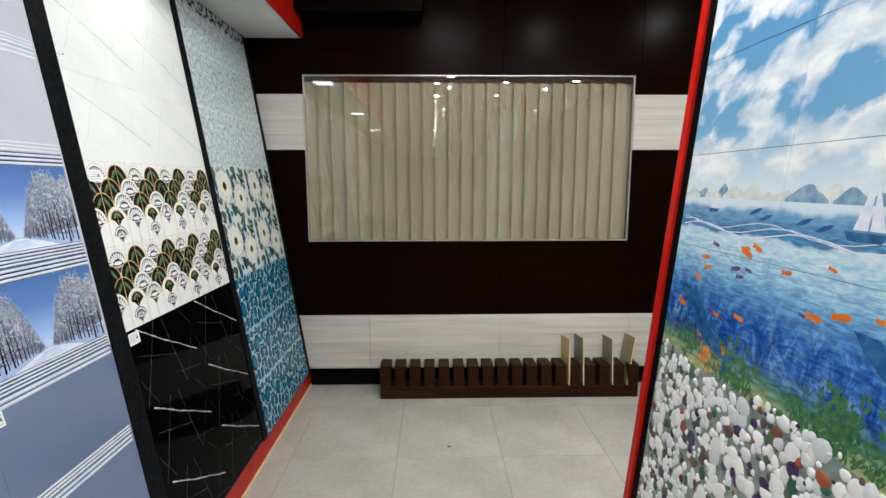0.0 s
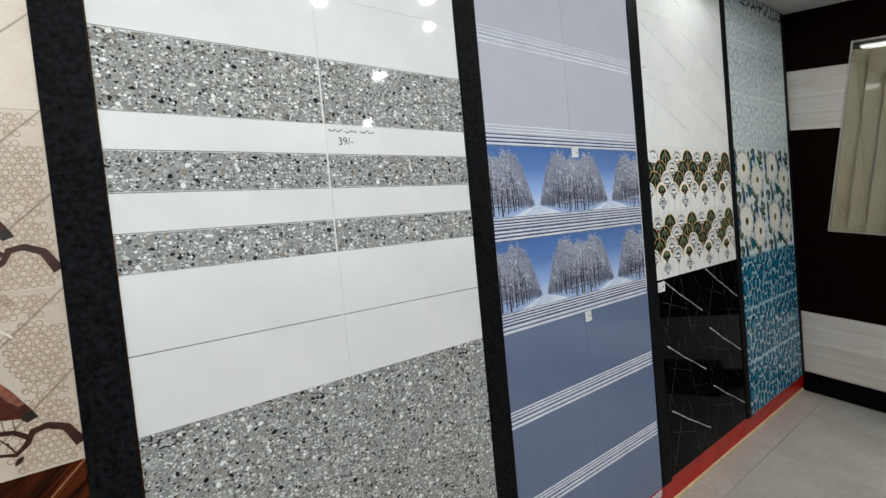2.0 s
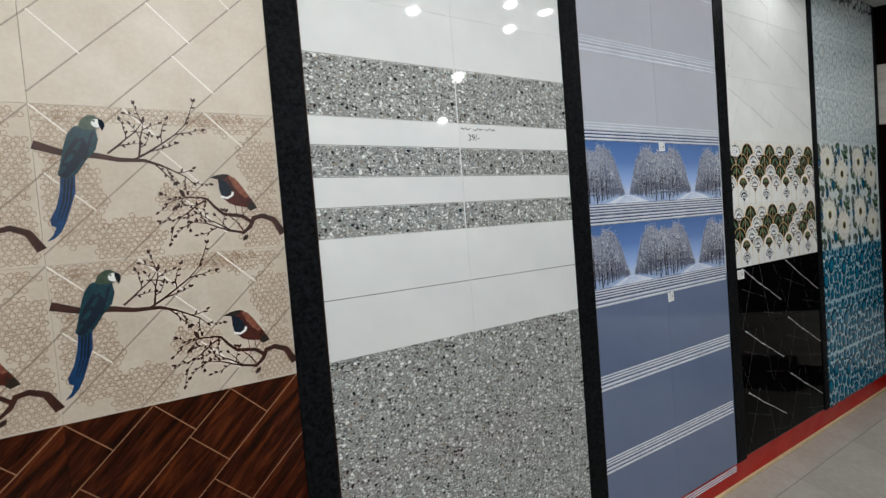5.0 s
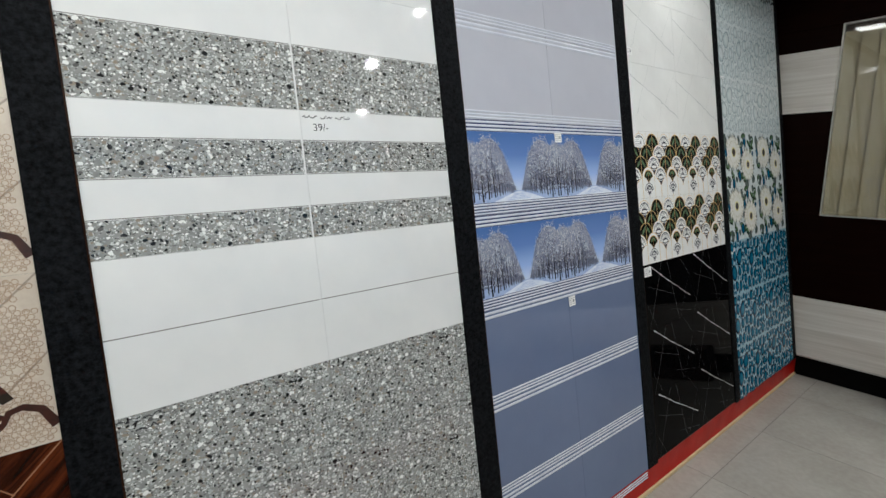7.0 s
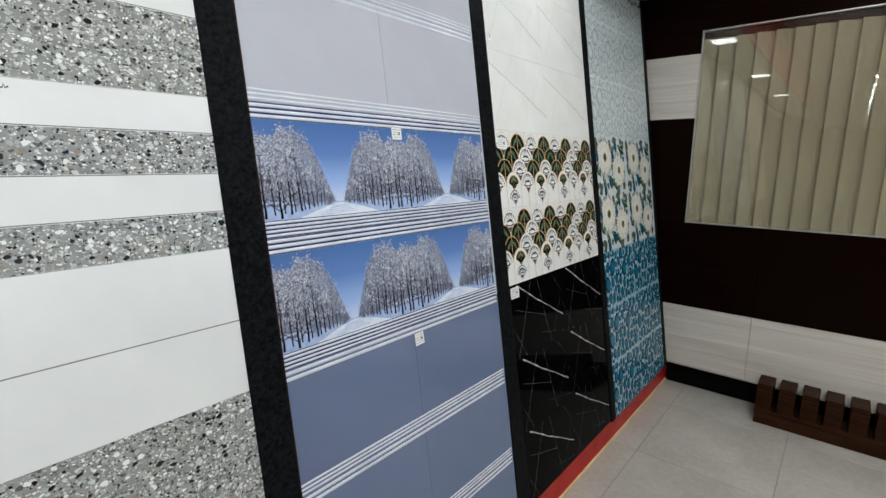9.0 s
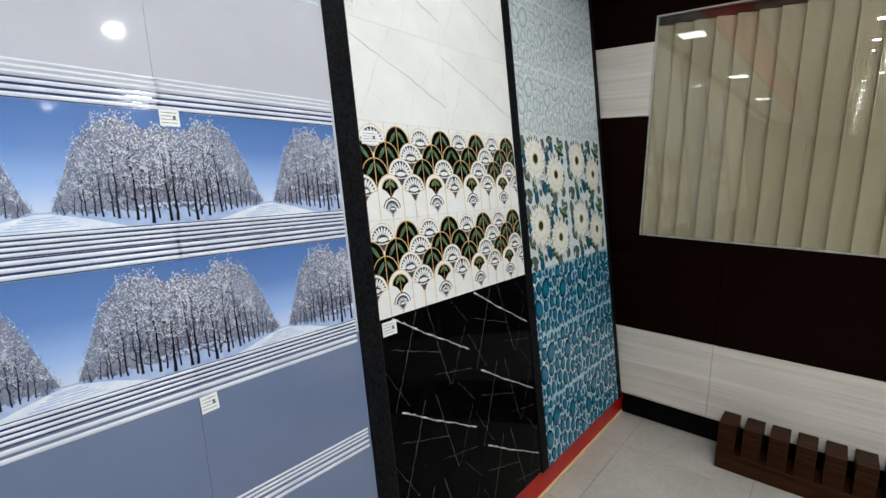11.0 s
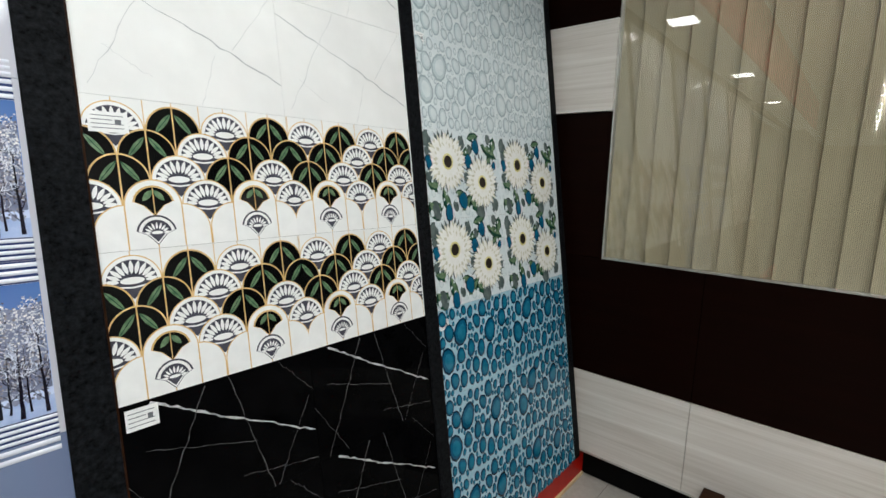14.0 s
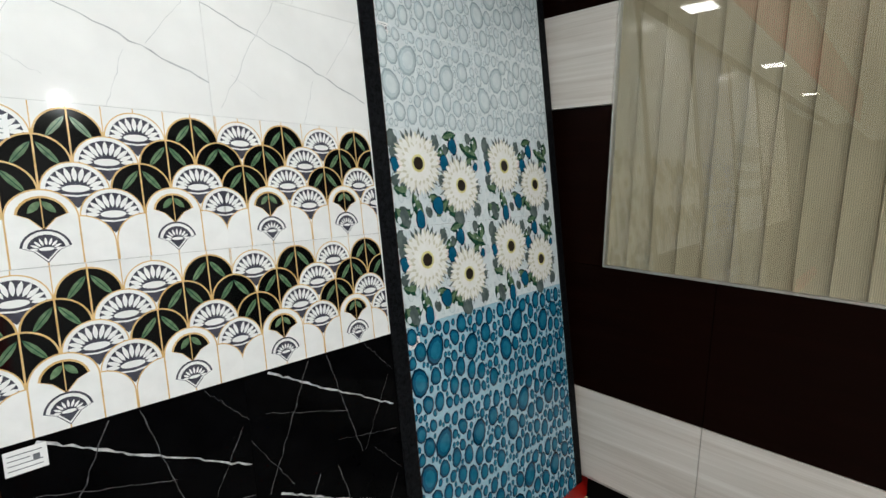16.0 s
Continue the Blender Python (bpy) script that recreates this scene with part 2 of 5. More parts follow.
def flat(bm, pts, w, mat=0):
    """A printed shape lying on a tile: a polygon (u, v) at height w."""
    f = bm.faces.new([bm.verts.new((p[0], p[1], w)) for p in pts])
    f.material_index = mat
    f.normal_update()
    if f.normal.z < 0:
        f.normal_flip()
    return f


def disc(bm, u, v, ru, rv, w, mat=0, turn=0.0, n=14, a0=0.0, a1=2 * math.pi):
    full = abs(a1 - a0 - 2 * math.pi) < 1e-6
    k = n if full else n + 1
    c, s = math.cos(turn), math.sin(turn)
    pts = []
    for i in range(k):
        a = a0 + (a1 - a0) * i / n
        x, y = ru * math.cos(a), rv * math.sin(a)
        pts.append((u + x * c - y * s, v + x * s + y * c))
    return flat(bm, pts, w, mat)


def ribbon(bm, pts, widths, w, mat=0):
    """A tapered stroke along a polyline."""
    n = len(pts)
    left, right = [], []
    for i, (x, y) in enumerate(pts):
        ax, ay = pts[max(i - 1, 0)]
        bx, by = pts[min(i + 1, n - 1)]
        dx, dy = bx - ax, by - ay
        l = math.hypot(dx, dy) or 1
        h = widths[i] / 2 if isinstance(widths, (list, tuple)) else widths / 2
        left.append(bm.verts.new((x - dy / l * h, y + dx / l * h, w)))
        right.append(bm.verts.new((x + dy / l * h, y - dx / l * h, w)))
    for i in range(n - 1):
        f = bm.faces.new((left[i], right[i], right[i + 1], left[i + 1]))
        f.material_index = mat
        f.normal_update()
        if f.normal.z < 0:
            f.normal_flip()


def lens_shape(bm, u, v, length, width, turn, w, mat=0):
    """A pointed leaf or petal from (u, v) along turn."""
    c, s = math.cos(turn), math.sin(turn)
    pts = []
    for t, h in ((0, 0), (0.2, 0.7), (0.45, 1), (0.75, 0.75), (1, 0), (0.75, -0.75), (0.45, -1), (0.2, -0.7)):
        x, y = t * length, h * width / 2
        pts.append((u + x * c - y * s, v + x * s + y * c))
    return flat(bm, pts, w, mat)


# ---- the shell of the room ----
def structure(name, bm, mat, label, category):
    return tagged(new(name, mesh_of(name, bm, mat)), label, category, kind="structure")


XR, YF = 3.6, -24.0
structure("ceiling", box(-0.75, XR + 0.15, YF - 0.15, 0.3, CEIL, CEIL + 0.12), "white_paint", "white painted ceiling with recessed lamps", "ceiling")
structure("wall_west", box(-0.75, -0.62, YF, 0.3, 0, CEIL), "wall_paint", "plain taupe wall behind the display boards", "wall")
structure("wall_east", box(XR, XR + 0.15, YF, 0.3, 0, CEIL), "wall_paint", "plain taupe side wall", "wall")
structure("wall_south", box(-0.75, XR + 0.15, YF - 0.15, YF, 0, CEIL), "wall_paint", "plain taupe far wall of the showroom", "wall")

WX0, WX1, WZ0, WZ1 = 0.0, 2.29, 1.118, 2.264     # the window opening
wall = tagged(new("wall_north"), "dark brown laminate wall with two pale stone bands", "wall", kind="structure")
bm = bmesh.new()
add_box(bm, -0.62, XR, 0.03, 0.15, 0.178, WZ0)
add_box(bm, -0.62, XR, 0.03, 0.15, WZ1, CEIL)
add_box(bm, -0.62, WX0, 0.03, 0.15, WZ0, WZ1)
add_box(bm, WX1, XR, 0.03, 0.15, WZ0, WZ1)
part("wall_core", bm, "brown", wall)


def wall_panel(name, x0, x1, z0, z1, y0, mat, label=""):
    part(name, box(x0 + 0.0008, x1 - 0.0008, y0, 0.03, z0 + 0.0008, z1 - 0.0008, 0.0012), mat, wall, label)


XS = [-0.62, 0.42, 1.376, 2.332, XR]
for x0, x1 in zip(XS, XS[1:]):
    wall_panel("panel", x0, x1, 0.575, WZ0, 0.004, "brown")
    wall_panel("stone_band", x0, x1, 0.178, 0.575, 0.0, "band", "pale striped stone band")
    wall_panel("panel", x0, x1, WZ1, CEIL, 0.004, "brown")
for x0, x1 in ((-0.62, WX0), (WX1, XR)):
    wall_panel("panel", x0, x1, WZ0, 1.76, 0.004, "brown")
    wall_panel("panel", x0, x1, 2.135, WZ1, 0.004, "brown")
    wall_panel("stone_band", x0, x1, 1.76, 2.135, -0.012, "band", "pale striped stone band")
structure("baseboard", box(-0.62, XR, 0.1, 0.15, 0.0, 0.1775, 0.002), "black", "black recessed skirting under the stone band", "baseboard")
structure("trim", box(-0.62, XR, 0.001, 0.028, 0.1695, 0.1775, 0.001), "alu", "thin dark metal trim above the skirting", "trim")

# ---- window with vertical blinds ----
window = thing("window_1", "long fixed glass window with beige vertical blinds behind", "window", kind="structure")
for n_, b_ in (("frame_top", (WX0, WX1, -0.003, 0.026, WZ1 - 0.007, WZ1)), ("frame_bottom", (WX0, WX1, -0.003, 0.026, WZ0, WZ0 + 0.007)),
               ("frame_side", (WX0, WX0 + 0.007, -0.003, 0.026, WZ0 + 0.007, WZ1 - 0.007)), ("frame_side", (WX1 - 0.007, WX1, -0.003, 0.026, WZ0 + 0.007, WZ1 - 0.007))):
    part(n_, box(*b_, 0.001), "alu", window, "slim brushed aluminium bead")
for x0, x1 in ((WX0 + 0.007, 1.139), (1.141, WX1 - 0.007)):
    part("pane", box(x0, x1, 0.006, 0.011, WZ0 + 0.007, WZ1 - 0.007), "glass", window, "clear reflecting glass").visible_shadow = False
for n_, b_ in (("reveal", (WX0 - 0.02, WX0, 0.151, 0.42, WZ0, WZ1)), ("reveal", (WX1, WX1 + 0.02, 0.151, 0.42, WZ0, WZ1)),
               ("sill", (WX0 - 0.02, WX1 + 0.02, 0.151, 0.42, WZ0 - 0.02, WZ0)), ("lintel", (WX0 - 0.02, WX1 + 0.02, 0.151, 0.42, WZ1, WZ1 + 0.02)), ("backing", (WX0 - 0.02, WX1 + 0.02, 0.42, 0.44, WZ0 - 0.02, WZ1 + 0.02))):
    part(n_, box(*b_), "brown", window)

blind = thing("vertical_blind", "beige fabric vertical blinds, drawn closed behind glass", "blind")
# unseen rail, coloured dark to stand for the shadow along the blind's top
part("headrail_shade", box(WX0 + 0.01, WX1 - 0.02, 0.03, 0.085, WZ1 - 0.045, WZ1 - 0.005, 0.003), "rack", blind)


def slat_mesh():
    bm = bmesh.new()
    n, wd = 6, 0.134
    vs = [[bm.verts.new((wd * (i / n - 0.5), 0.004 * (1 - (2 * i / n - 1) ** 2) + k, z)) for i in range(n + 1)] for k in (0, -0.0012) for z in (WZ0 + 0.001, WZ1 - 0.045)]
    for a, b in ((vs[0], vs[1]), (vs[3], vs[2])):
        for i in range(n):
            bm.faces.new((a[i], a[i + 1], b[i + 1], b[i]))
    return mesh_of("slat", bm, "fabric")


SLAT = slat_mesh()
rnd = random.Random(4)
x = WX0 + 0.064
while x < WX1 - 0.045:
    part("slat", SLAT, None, blind, at=pose(x, 0.042, 0, 0, rnd.uniform(-0.12, 0.12), 17 + rnd.uniform(-2.5, 2.5)))
    x += 0.0905

# ---- brown box high on the wall ----
ac = thing("air_conditioner_cover", "dark brown boxed cover with black underside on the wall", "wall box")
part("body", box(0.0, 0.835, -0.2, 0.002, 2.64, 2.93, 0.004), "brown", ac)
part("underside", box(0.01, 0.825, -0.19, 0.0, 2.615, 2.64), "black", ac, "black recessed underside")

# ---- canopy over the boards ----
canopy = thing("canopy", "white soffit canopy with red fascia above the boards", "canopy", kind="structure")
part("soffit", box(-0.62, -0.004, -10.0, -0.002, SOFFIT, SOFFIT + 0.03), "white_paint", canopy, "white underside")
part("fascia", box(-0.004, 0.014, -10.0, -0.002, SOFFIT - 0.003, CEIL, 0.002), "red", canopy, "red painted fascia")

# ---- lamps ----
for y in CANOPY_Y:
    lamp = thing("soffit_light", "slim white rectangular lamp, lit, set in the soffit", "lamp", "lamps in the soffit", at=pose(-0.17, y, SOFFIT))
    part("frame", box(-0.11, 0.11, -0.11, 0.11, -0.006, 0.0, 0.002), "white_paint", lamp)
    part("diffuser", box(-0.085, 0.085, -0.085, 0.085, -0.009, -0.0062), "soffit_lamp", lamp)
    area_lamp("soffit_lamp", (-0.17, y, SOFFIT - 0.012), 0.165, 0.165, CANOPY_WATT, (0.97, 1.0, 1.0))


def ring(bm, r0, r1, z0, z1, n=20):
    def loop(r, z):
        return [bm.verts.new((r * math.cos(2 * math.pi * i / n), r * math.sin(2 * math.pi * i / n), z)) for i in range(n)]
    L = [loop(r0, z1), loop(r0, z0), loop(r1, z0), loop(r1, z1)]
    for a, b in zip(L, L[1:] + L[:1]):
        for i in range(n):
            bm.faces.new((a[i], b[i], b[(i + 1) % n], a[(i + 1) % n]))
    return bm


down = thing("downlight", "round white recessed ceiling downlight, lit", "downlight", "downlights in the ceiling", at=pose(*DOWNLIGHTS[0][:2], CEIL))
part("rim", ring(bmesh.new(), 0.036, 0.055, -0.008, 0.0), "white_paint", down)
bm = bmesh.new()
disc(bm, 0, 0, 0.0365, 0.0365, -0.0085, 0, n=20)
for f in bm.faces:
    f.normal_flip()
part("diffuser", bm, "lamp", down)
for x, y, watt in DOWNLIGHTS:
    if (x, y, watt) != DOWNLIGHTS[0]:
        copy_thing(down, pose(x, y, CEIL))
    if watt:
        area_lamp("ceiling_lamp", (x, y, CEIL - 0.012), 0.066, 0.066, watt, (0.96, 1.0, 0.98), "DISK")

# ---- tile rack with sample tiles ----
RX0, RX1, RY0, RY1 = 0.505, 2.36, -0.158, -0.004
rack = thing("tile_rack", "dark brown slotted wooden rack on the floor", "rack")
part("base", box(RX0, RX1, RY0, RY1, 0.0, 0.088, 0.003), "rack", rack)
N = 18
PITCH = (RX1 - RX0 + 0.028) / N
tooth = mesh_of("block", box(0, PITCH - 0.028, RY0, RY1, 0.088, 0.242, 0.003), "rack")
for i in range(N):
    part("block", tooth, None, rack, at=pose(RX0 + i * PITCH, 0, 0))
M["sample_a"] = mottled("tan_sample", srgb(168, 142, 96), srgb(186, 160, 112), 8, 0.4)
M["sample_b"] = mottled("grey_sample", srgb(112, 104, 92), srgb(132, 124, 110), 8, 0.4)
M["sample_c"] = mottled("olive_sample", srgb(134, 124, 92), srgb(152, 142, 108), 8, 0.4)
for slot, h, mat, label in ((13, 0.43, "sample_a", "tan ceramic sample tile standing in the rack"), (14, 0.44, "sample_b", "dark grey sample tile standing in the rack"),
                            (16, 0.43, "sample_b", "dark grey sample tile standing in the rack"), (17, 0.44, "sample_c", "olive brown sample tile leaning in the rack")):
    x = RX0 + slot * PITCH - 0.042
    tile = thing("sample_tile", label, "tile", "sample tiles in the rack", at=pose(x, 0, 0.089, 0, {17: 8, 16: -3, 14: -3}.get(slot, -1.5), 13))
    part("slab", box(0, 0.009, RY0 + 0.002, RY1 - 0.03, 0.0, h - 0.09, 0.001), mat, tile)
    part("edge", box(0.0005, 0.0085, RY0 - 0.001, RY0 + 0.002, 0.0, h - 0.09), "cream", tile, "pale raw edge")

# ---- display boards ----
BOARD = Matrix(((0, -math.sin(LEAN), math.cos(LEAN), 0), (1, 0, 0, 0), (0, math.cos(LEAN), math.sin(LEAN), 0), (0, 0, 0, 1)))
VTOP, VBOT = 2.45, 0.162


def board_thing(label, u0, u1, m=BOARD):
    ob = thing("display_board", label, "tile display", "leaning tile display boards", at=m)
    part("backing", box(u0, u1, VBOT, VTOP + 0.05, -0.032, -0.0085), "joint", ob)
    return ob


def tile_mesh(name, w, h, mat, joint=0.00025):
    return mesh_of(name, box(joint, w - joint, joint, h - joint, -0.008, 0.0, 0.0004), mat)


def tile_grid(board, name, us, base, step, pick):
    """Tiles row by row: pick(row) gives (material, printed mesh, print's name); rows count from the base line, up positive."""
    cache = {}
    out = []
    k0 = math.ceil((VBOT - base) / step - 1)
    for k in range(k0, 12):
        v0, v1 = max(base + k * step, VBOT), min(base + (k + 1) * step, VTOP)
        if v1 - v0 < 0.02:
            continue
        for j, (u0, u1) in enumerate(zip(us, us[1:])):
            mat, prints = pick(k, j)
            key = (mat, round(v1 - v0, 3), round(u1 - u0, 3))
            if key not in cache:
                cache[key] = tile_mesh(name, u1 - u0, v1 - v0, mat)
            ob = part(name, cache[key], None, board, at=Matrix.Translation((u0, v0, 0)))
            for pname, me in prints:
                sub = part(pname, me, None, ob, at=Matrix.Translation((0, base + k * step - v0, 0)))
                if pname.endswith("_bed"):
                    sub["kind"] = "stuff"
            out.append(ob)
    return out


def label_part(board, u, v, w=0.045, h=0.04, tilt=0.0, bars=4):
    """A small price label with unreadable print."""
    w, h = w * 0.76, h * 0.76
    lab = part("price_label", box(-w / 2, w / 2, -h / 2, h / 2, 0.0004, 0.0011), "paper", board, "small white printed price label", at=Matrix.Translation((u, v, 0)) @ pose(0, 0, 0, 0, 0, tilt))
    bm = bmesh.new()
    for i in range(bars):
        y = h * (0.3 - 0.6 * i / max(1, bars - 1))
        flat(bm, [(-w * 0.42, y - h * 0.018), (w * (0.1 if i == 1 else 0.38), y - h * 0.018), (w * (0.1 if i == 1 else 0.38), y + h * 0.018), (-w * 0.42, y + h * 0.018)], 0.0015)
    flat(bm, [(w * 0.16, -h * 0.12), (w * 0.32, -h * 0.12), (w * 0.32, h * 0.14), (w * 0.16, h * 0.14)], 0.0015)
    part("print", bm, "grey_ink", lab)


# granite strips between the boards
for u0, u1 in ((-5.26, -5.146), (-3.812, -3.735), (-2.850, -2.768), (-1.905, -1.83), (-0.99, -0.937), (-0.068, -0.026)):
    strip = thing("granite_strip", "rough black granite strip between two tile displays", "strip", "granite strips", at=BOARD)
    part("slab", box(u0, u1, VBOT, VTOP, -0.02, 0.005, 0.0012), "granite", strip)
    part("edging", box(u1 - 0.0005, u1 + 0.0035, VBOT, VTOP, -0.02, 0.003), "rack", strip, "thin brown edging")
kerb = thing("kerb", "red painted kerb board with cream foot along the displays", "kerb", kind="structure")
part("face", box(-0.10, -0.047, -7.2, 0.085, 0.02, 0.158, 0.003), "red", kerb, "red painted face")
part("foot", box(-0.10, -0.04, -7.2, 0.082, 0.0, 0.02, 0.003), "cream", kerb, "cream foot strip")
header = thing("header_strip", "black strip between displays and soffit", "strip", at=BOARD, kind="structure")
part("board", box(-9.9, -0.026, VTOP + 0.002, VTOP + 0.075, -0.03, 0.0), "black", header)

# --- printed patterns ---
def cmat(key, name, a, b=None, rough=0.15, scale=30, coat=0.0):
    M[key] = mottled(name, srgb(*a), srgb(*(b or a)), scale, rough, coat=coat)


cmat("gold", "gold_line", (204, 164, 100), (226, 192, 136), 0.25)
cmat("fan_white", "glazed_white_print", (236, 236, 233), (244, 244, 241), 0.1)
cmat("fan_grey", "charcoal_print", (62, 62, 72), (84, 84, 94), 0.12)
cmat("fan_black", "gloss_black_print", (8, 9, 9), (14, 15, 15), 0.06)
cmat("leaf_green", "sage_leaf_print", (60, 92, 66), (120, 144, 110), 0.2, 60)
cmat("leaf_dark", "deep_leaf_print", (12, 44, 34), (40, 86, 66), 0.15, 50)
cmat("pebble_joint_teal", "pale_blue_ground", (150, 190, 206), (178, 210, 222), 0.15)
cmat("pebble_joint_pale", "icy_white_ground", (214, 224, 226), (230, 236, 236), 0.12)
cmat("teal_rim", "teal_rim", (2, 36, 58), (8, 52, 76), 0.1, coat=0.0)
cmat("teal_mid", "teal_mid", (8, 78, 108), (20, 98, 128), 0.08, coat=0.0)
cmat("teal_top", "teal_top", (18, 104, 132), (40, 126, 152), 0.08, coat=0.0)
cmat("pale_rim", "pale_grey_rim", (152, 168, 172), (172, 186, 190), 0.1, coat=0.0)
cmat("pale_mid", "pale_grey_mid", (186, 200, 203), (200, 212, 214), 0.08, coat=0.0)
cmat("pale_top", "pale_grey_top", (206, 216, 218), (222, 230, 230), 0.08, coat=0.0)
cmat("petal", "ivory_petal", (240, 239, 230), (248, 247, 243), 0.2, 70)
cmat("petal_shade", "cream_petal", (206, 202, 180), (226, 222, 204), 0.2, 70)
cmat("pollen", "pale_yellow_ring", (214, 204, 120), (230, 222, 160), 0.3)
cmat("seed", "dark_seed_centre", (20, 14, 8), (44, 32, 18), 0.4, 120)
cmat("slate_pebble", "dark_grey_pebble_print", (66, 80, 78), (108, 120, 117), 0.12)
cmat("bark", "brown_bark_print", (44, 18, 10), (70, 32, 19), 0.4, 60)
cmat("leaf_brown", "brown_leaf_print", (44, 22, 17), (74, 38, 28), 0.4, 60)
cmat("parrot_teal", "teal_feathers", (5, 38, 48), (13, 64, 74), 0.35, 90)
cmat("parrot_navy", "navy_feathers", (3, 12, 24), (7, 26, 48), 0.35, 90)
cmat("parrot_blue", "blue_tail_feathers", (5, 44, 84), (14, 66, 112), 0.35, 90)
cmat("parrot_green", "olive_head_feathers", (42, 60, 52), (74, 86, 62), 0.35, 90)
cmat("bird_rust", "rust_feathers", (48, 16, 8), (92, 36, 18), 0.35, 90)
cmat("bird_pale", "pale_feathers", (108, 54, 36), (150, 96, 74), 0.35, 90)
cmat("lace", "brown_lace_print", (128, 92, 62), (164, 130, 98), 0.4, 60)
cmat("snow", "snow_print", (206, 216, 236), (236, 240, 248), 0.1, 40)
cmat("snow_blue", "blue_snow_print", (150, 172, 214), (184, 200, 230), 0.1, 40)
cmat("trunk", "dark_trunk_print", (8, 11, 24), (28, 30, 46), 0.12, 90)
cmat("twig", "grey_twig_print", (52, 54, 70), (92, 92, 104), 0.12, 90)
cmat("haze", "grey_violet_haze_print", (104, 112, 138), (144, 150, 170), 0.12, 25)
M["frost"] = island("frosted_foliage_print", [(0.0, srgb(120, 130, 158)), (0.25, srgb(160, 168, 190)), (0.55, srgb(200, 203, 213)), (0.85, srgb(224, 224, 226)), (1.0, srgb(240, 238, 234))], 0.12)
M["frost_low"] = island("hazy_foliage_print", [(0.0, srgb(52, 52, 66)), (0.5, srgb(100, 98, 108)), (1.0, srgb(162, 154, 152))], 0.12)


def sky_print():
    n = Nodes("winter_sky_print")
    sep = n.add("ShaderNodeSeparateXYZ")
    n.link(n.coords((1, 1, 1)), sep.inputs[0])
    col = n.ramp(sep.outputs[1], [(0.06, srgb(214, 224, 242)), (0.12, srgb(156, 184, 232)), (0.19, srgb(102, 136, 196)), (0.27, srgb(80, 114, 170))])
    return n.done(col, 0.06)


M["sky_print"] = sky_print()
cmat("grey_ink", "grey_label_ink", (90, 92, 96), (120, 122, 126), 0.5)
rp = random.Random(11)


def jitter_line(p, q, n, amp):
    out = []
    for i in range(n + 1):
        t = i / n
        k = amp if 0 < i < n else 0
        out.append((p[0] + (q[0] - p[0]) * t + rp.uniform(-k, k), p[1] + (q[1] - p[1]) * t + rp.uniform(-k, k)))
    return out


def clip_ribbon(bm, p, q, width, w, tw, th, mat=0):
    """A straight line clipped to the tile."""
    t0, t1 = 0.0, 1.0
    dx, dy = q[0] - p[0], q[1] - p[1]
    for d, lo, hi, s in ((dx, 0, tw, p[0]), (dy, 0, th, p[1])):
        if abs(d) < 1e-9:
            if not lo <= s <= hi:
                return
            continue
        a, b = sorted(((lo - s) / d, (hi - s) / d))
        t0, t1 = max(t0, a), min(t1, b)
    if t1 - t0 > 1e-3:
        ribbon(bm, [(p[0] + dx * t0, p[1] + dy * t0), (p[0] + dx * t1, p[1] + dy * t1)], width, w, mat)


# diagonal grooves of the pressed cream tile and the rosewood tile
TW, TH = 0.444, 0.3065
CROSS = ((0.0, 0.19), (0.0, 0.13), (0.0, 0.085))


def diagonals(bm, w, wide, mat_long, mat_cross, wide2):
    step = TW / 3
    for k in range(-4, 5):
        clip_ribbon(bm, (k * step, TH), (k * step - 1.04 * TH * 1, TH - TH * 1.0), wide, w, TW, TH, mat_long)
        for dv in CROSS[k % 3]:
            x, y = k * step - dv * 1.04, TH - dv
            clip_ribbon(bm, (x, y), (x + step / 2, y - step / 2), wide2, w + 0.0001, TW, TH, mat_cross)
    return bm


CREAM_MESH = mesh_of("groove", diagonals(bmesh.new(), 0.0002, 0.0031, 0, 1, 0.0028), ["groove", "groove_light"])
CREAM_PRINT = [("groove", CREAM_MESH)]
bm = diagonals(bmesh.new(), 0.0002, 0.0022, 0, 0, 0.0024)
WOOD_PRINT = [("groove", mesh_of("groove", bm, ["wood_joint"]))]

# lace, branches and birds
bm = bmesh.new()


def lace_patch(bm, cu, cv, ru, rv):
    r = 0.0056
    for i in range(-15, 16):
        for j in range(-16, 17):
            x, y = cu + (i + 0.5 * (j % 2)) * r * 2.05, cv + j * r * 1.78
            if ((x - cu) / ru) ** 2 + ((y - cv) / rv) ** 2 > rp.uniform(0.5, 1.1) or not (r < x < TW - r and r < y < TH - r):
                continue
            n = 7
            for a in range(n):
                a0, a1 = 6.283 * a / n, 6.283 * (a + 0.9) / n
                f = [(x + q * math.cos(b), y + q * math.sin(b)) for q, b in ((r, a0), (r, a1), (r * 0.78, a1), (r * 0.78, a0))]
                flat(bm, f, 0.00025)
            if (i + j) % 3 == 0:
                ribbon(bm, [(x + r * 0.5 * math.cos(b), y + r * 0.5 * math.sin(b)) for b in (0, 1.2, 2.4, 3.6)], 0.0012, 0.00025)


for c in ((0.03, 0.26, 0.05, 0.07), (0.05, 0.12, 0.06, 0.1), (0.14, 0.04, 0.07, 0.05), (0.4, 0.06, 0.06, 0.09), (0.34, 0.285, 0.09, 0.03), (0.2, 0.29, 0.2, 0.02), (0.4, 0.2, 0.05, 0.06), (0.24, 0.12, 0.05, 0.04)):
    lace_patch(bm, *c)
LACE = mesh_of("lace", bm, "lace")

bm = bmesh.new()


def N2(*pts):
    return [(x * TW, y * TH) for x, y in pts]


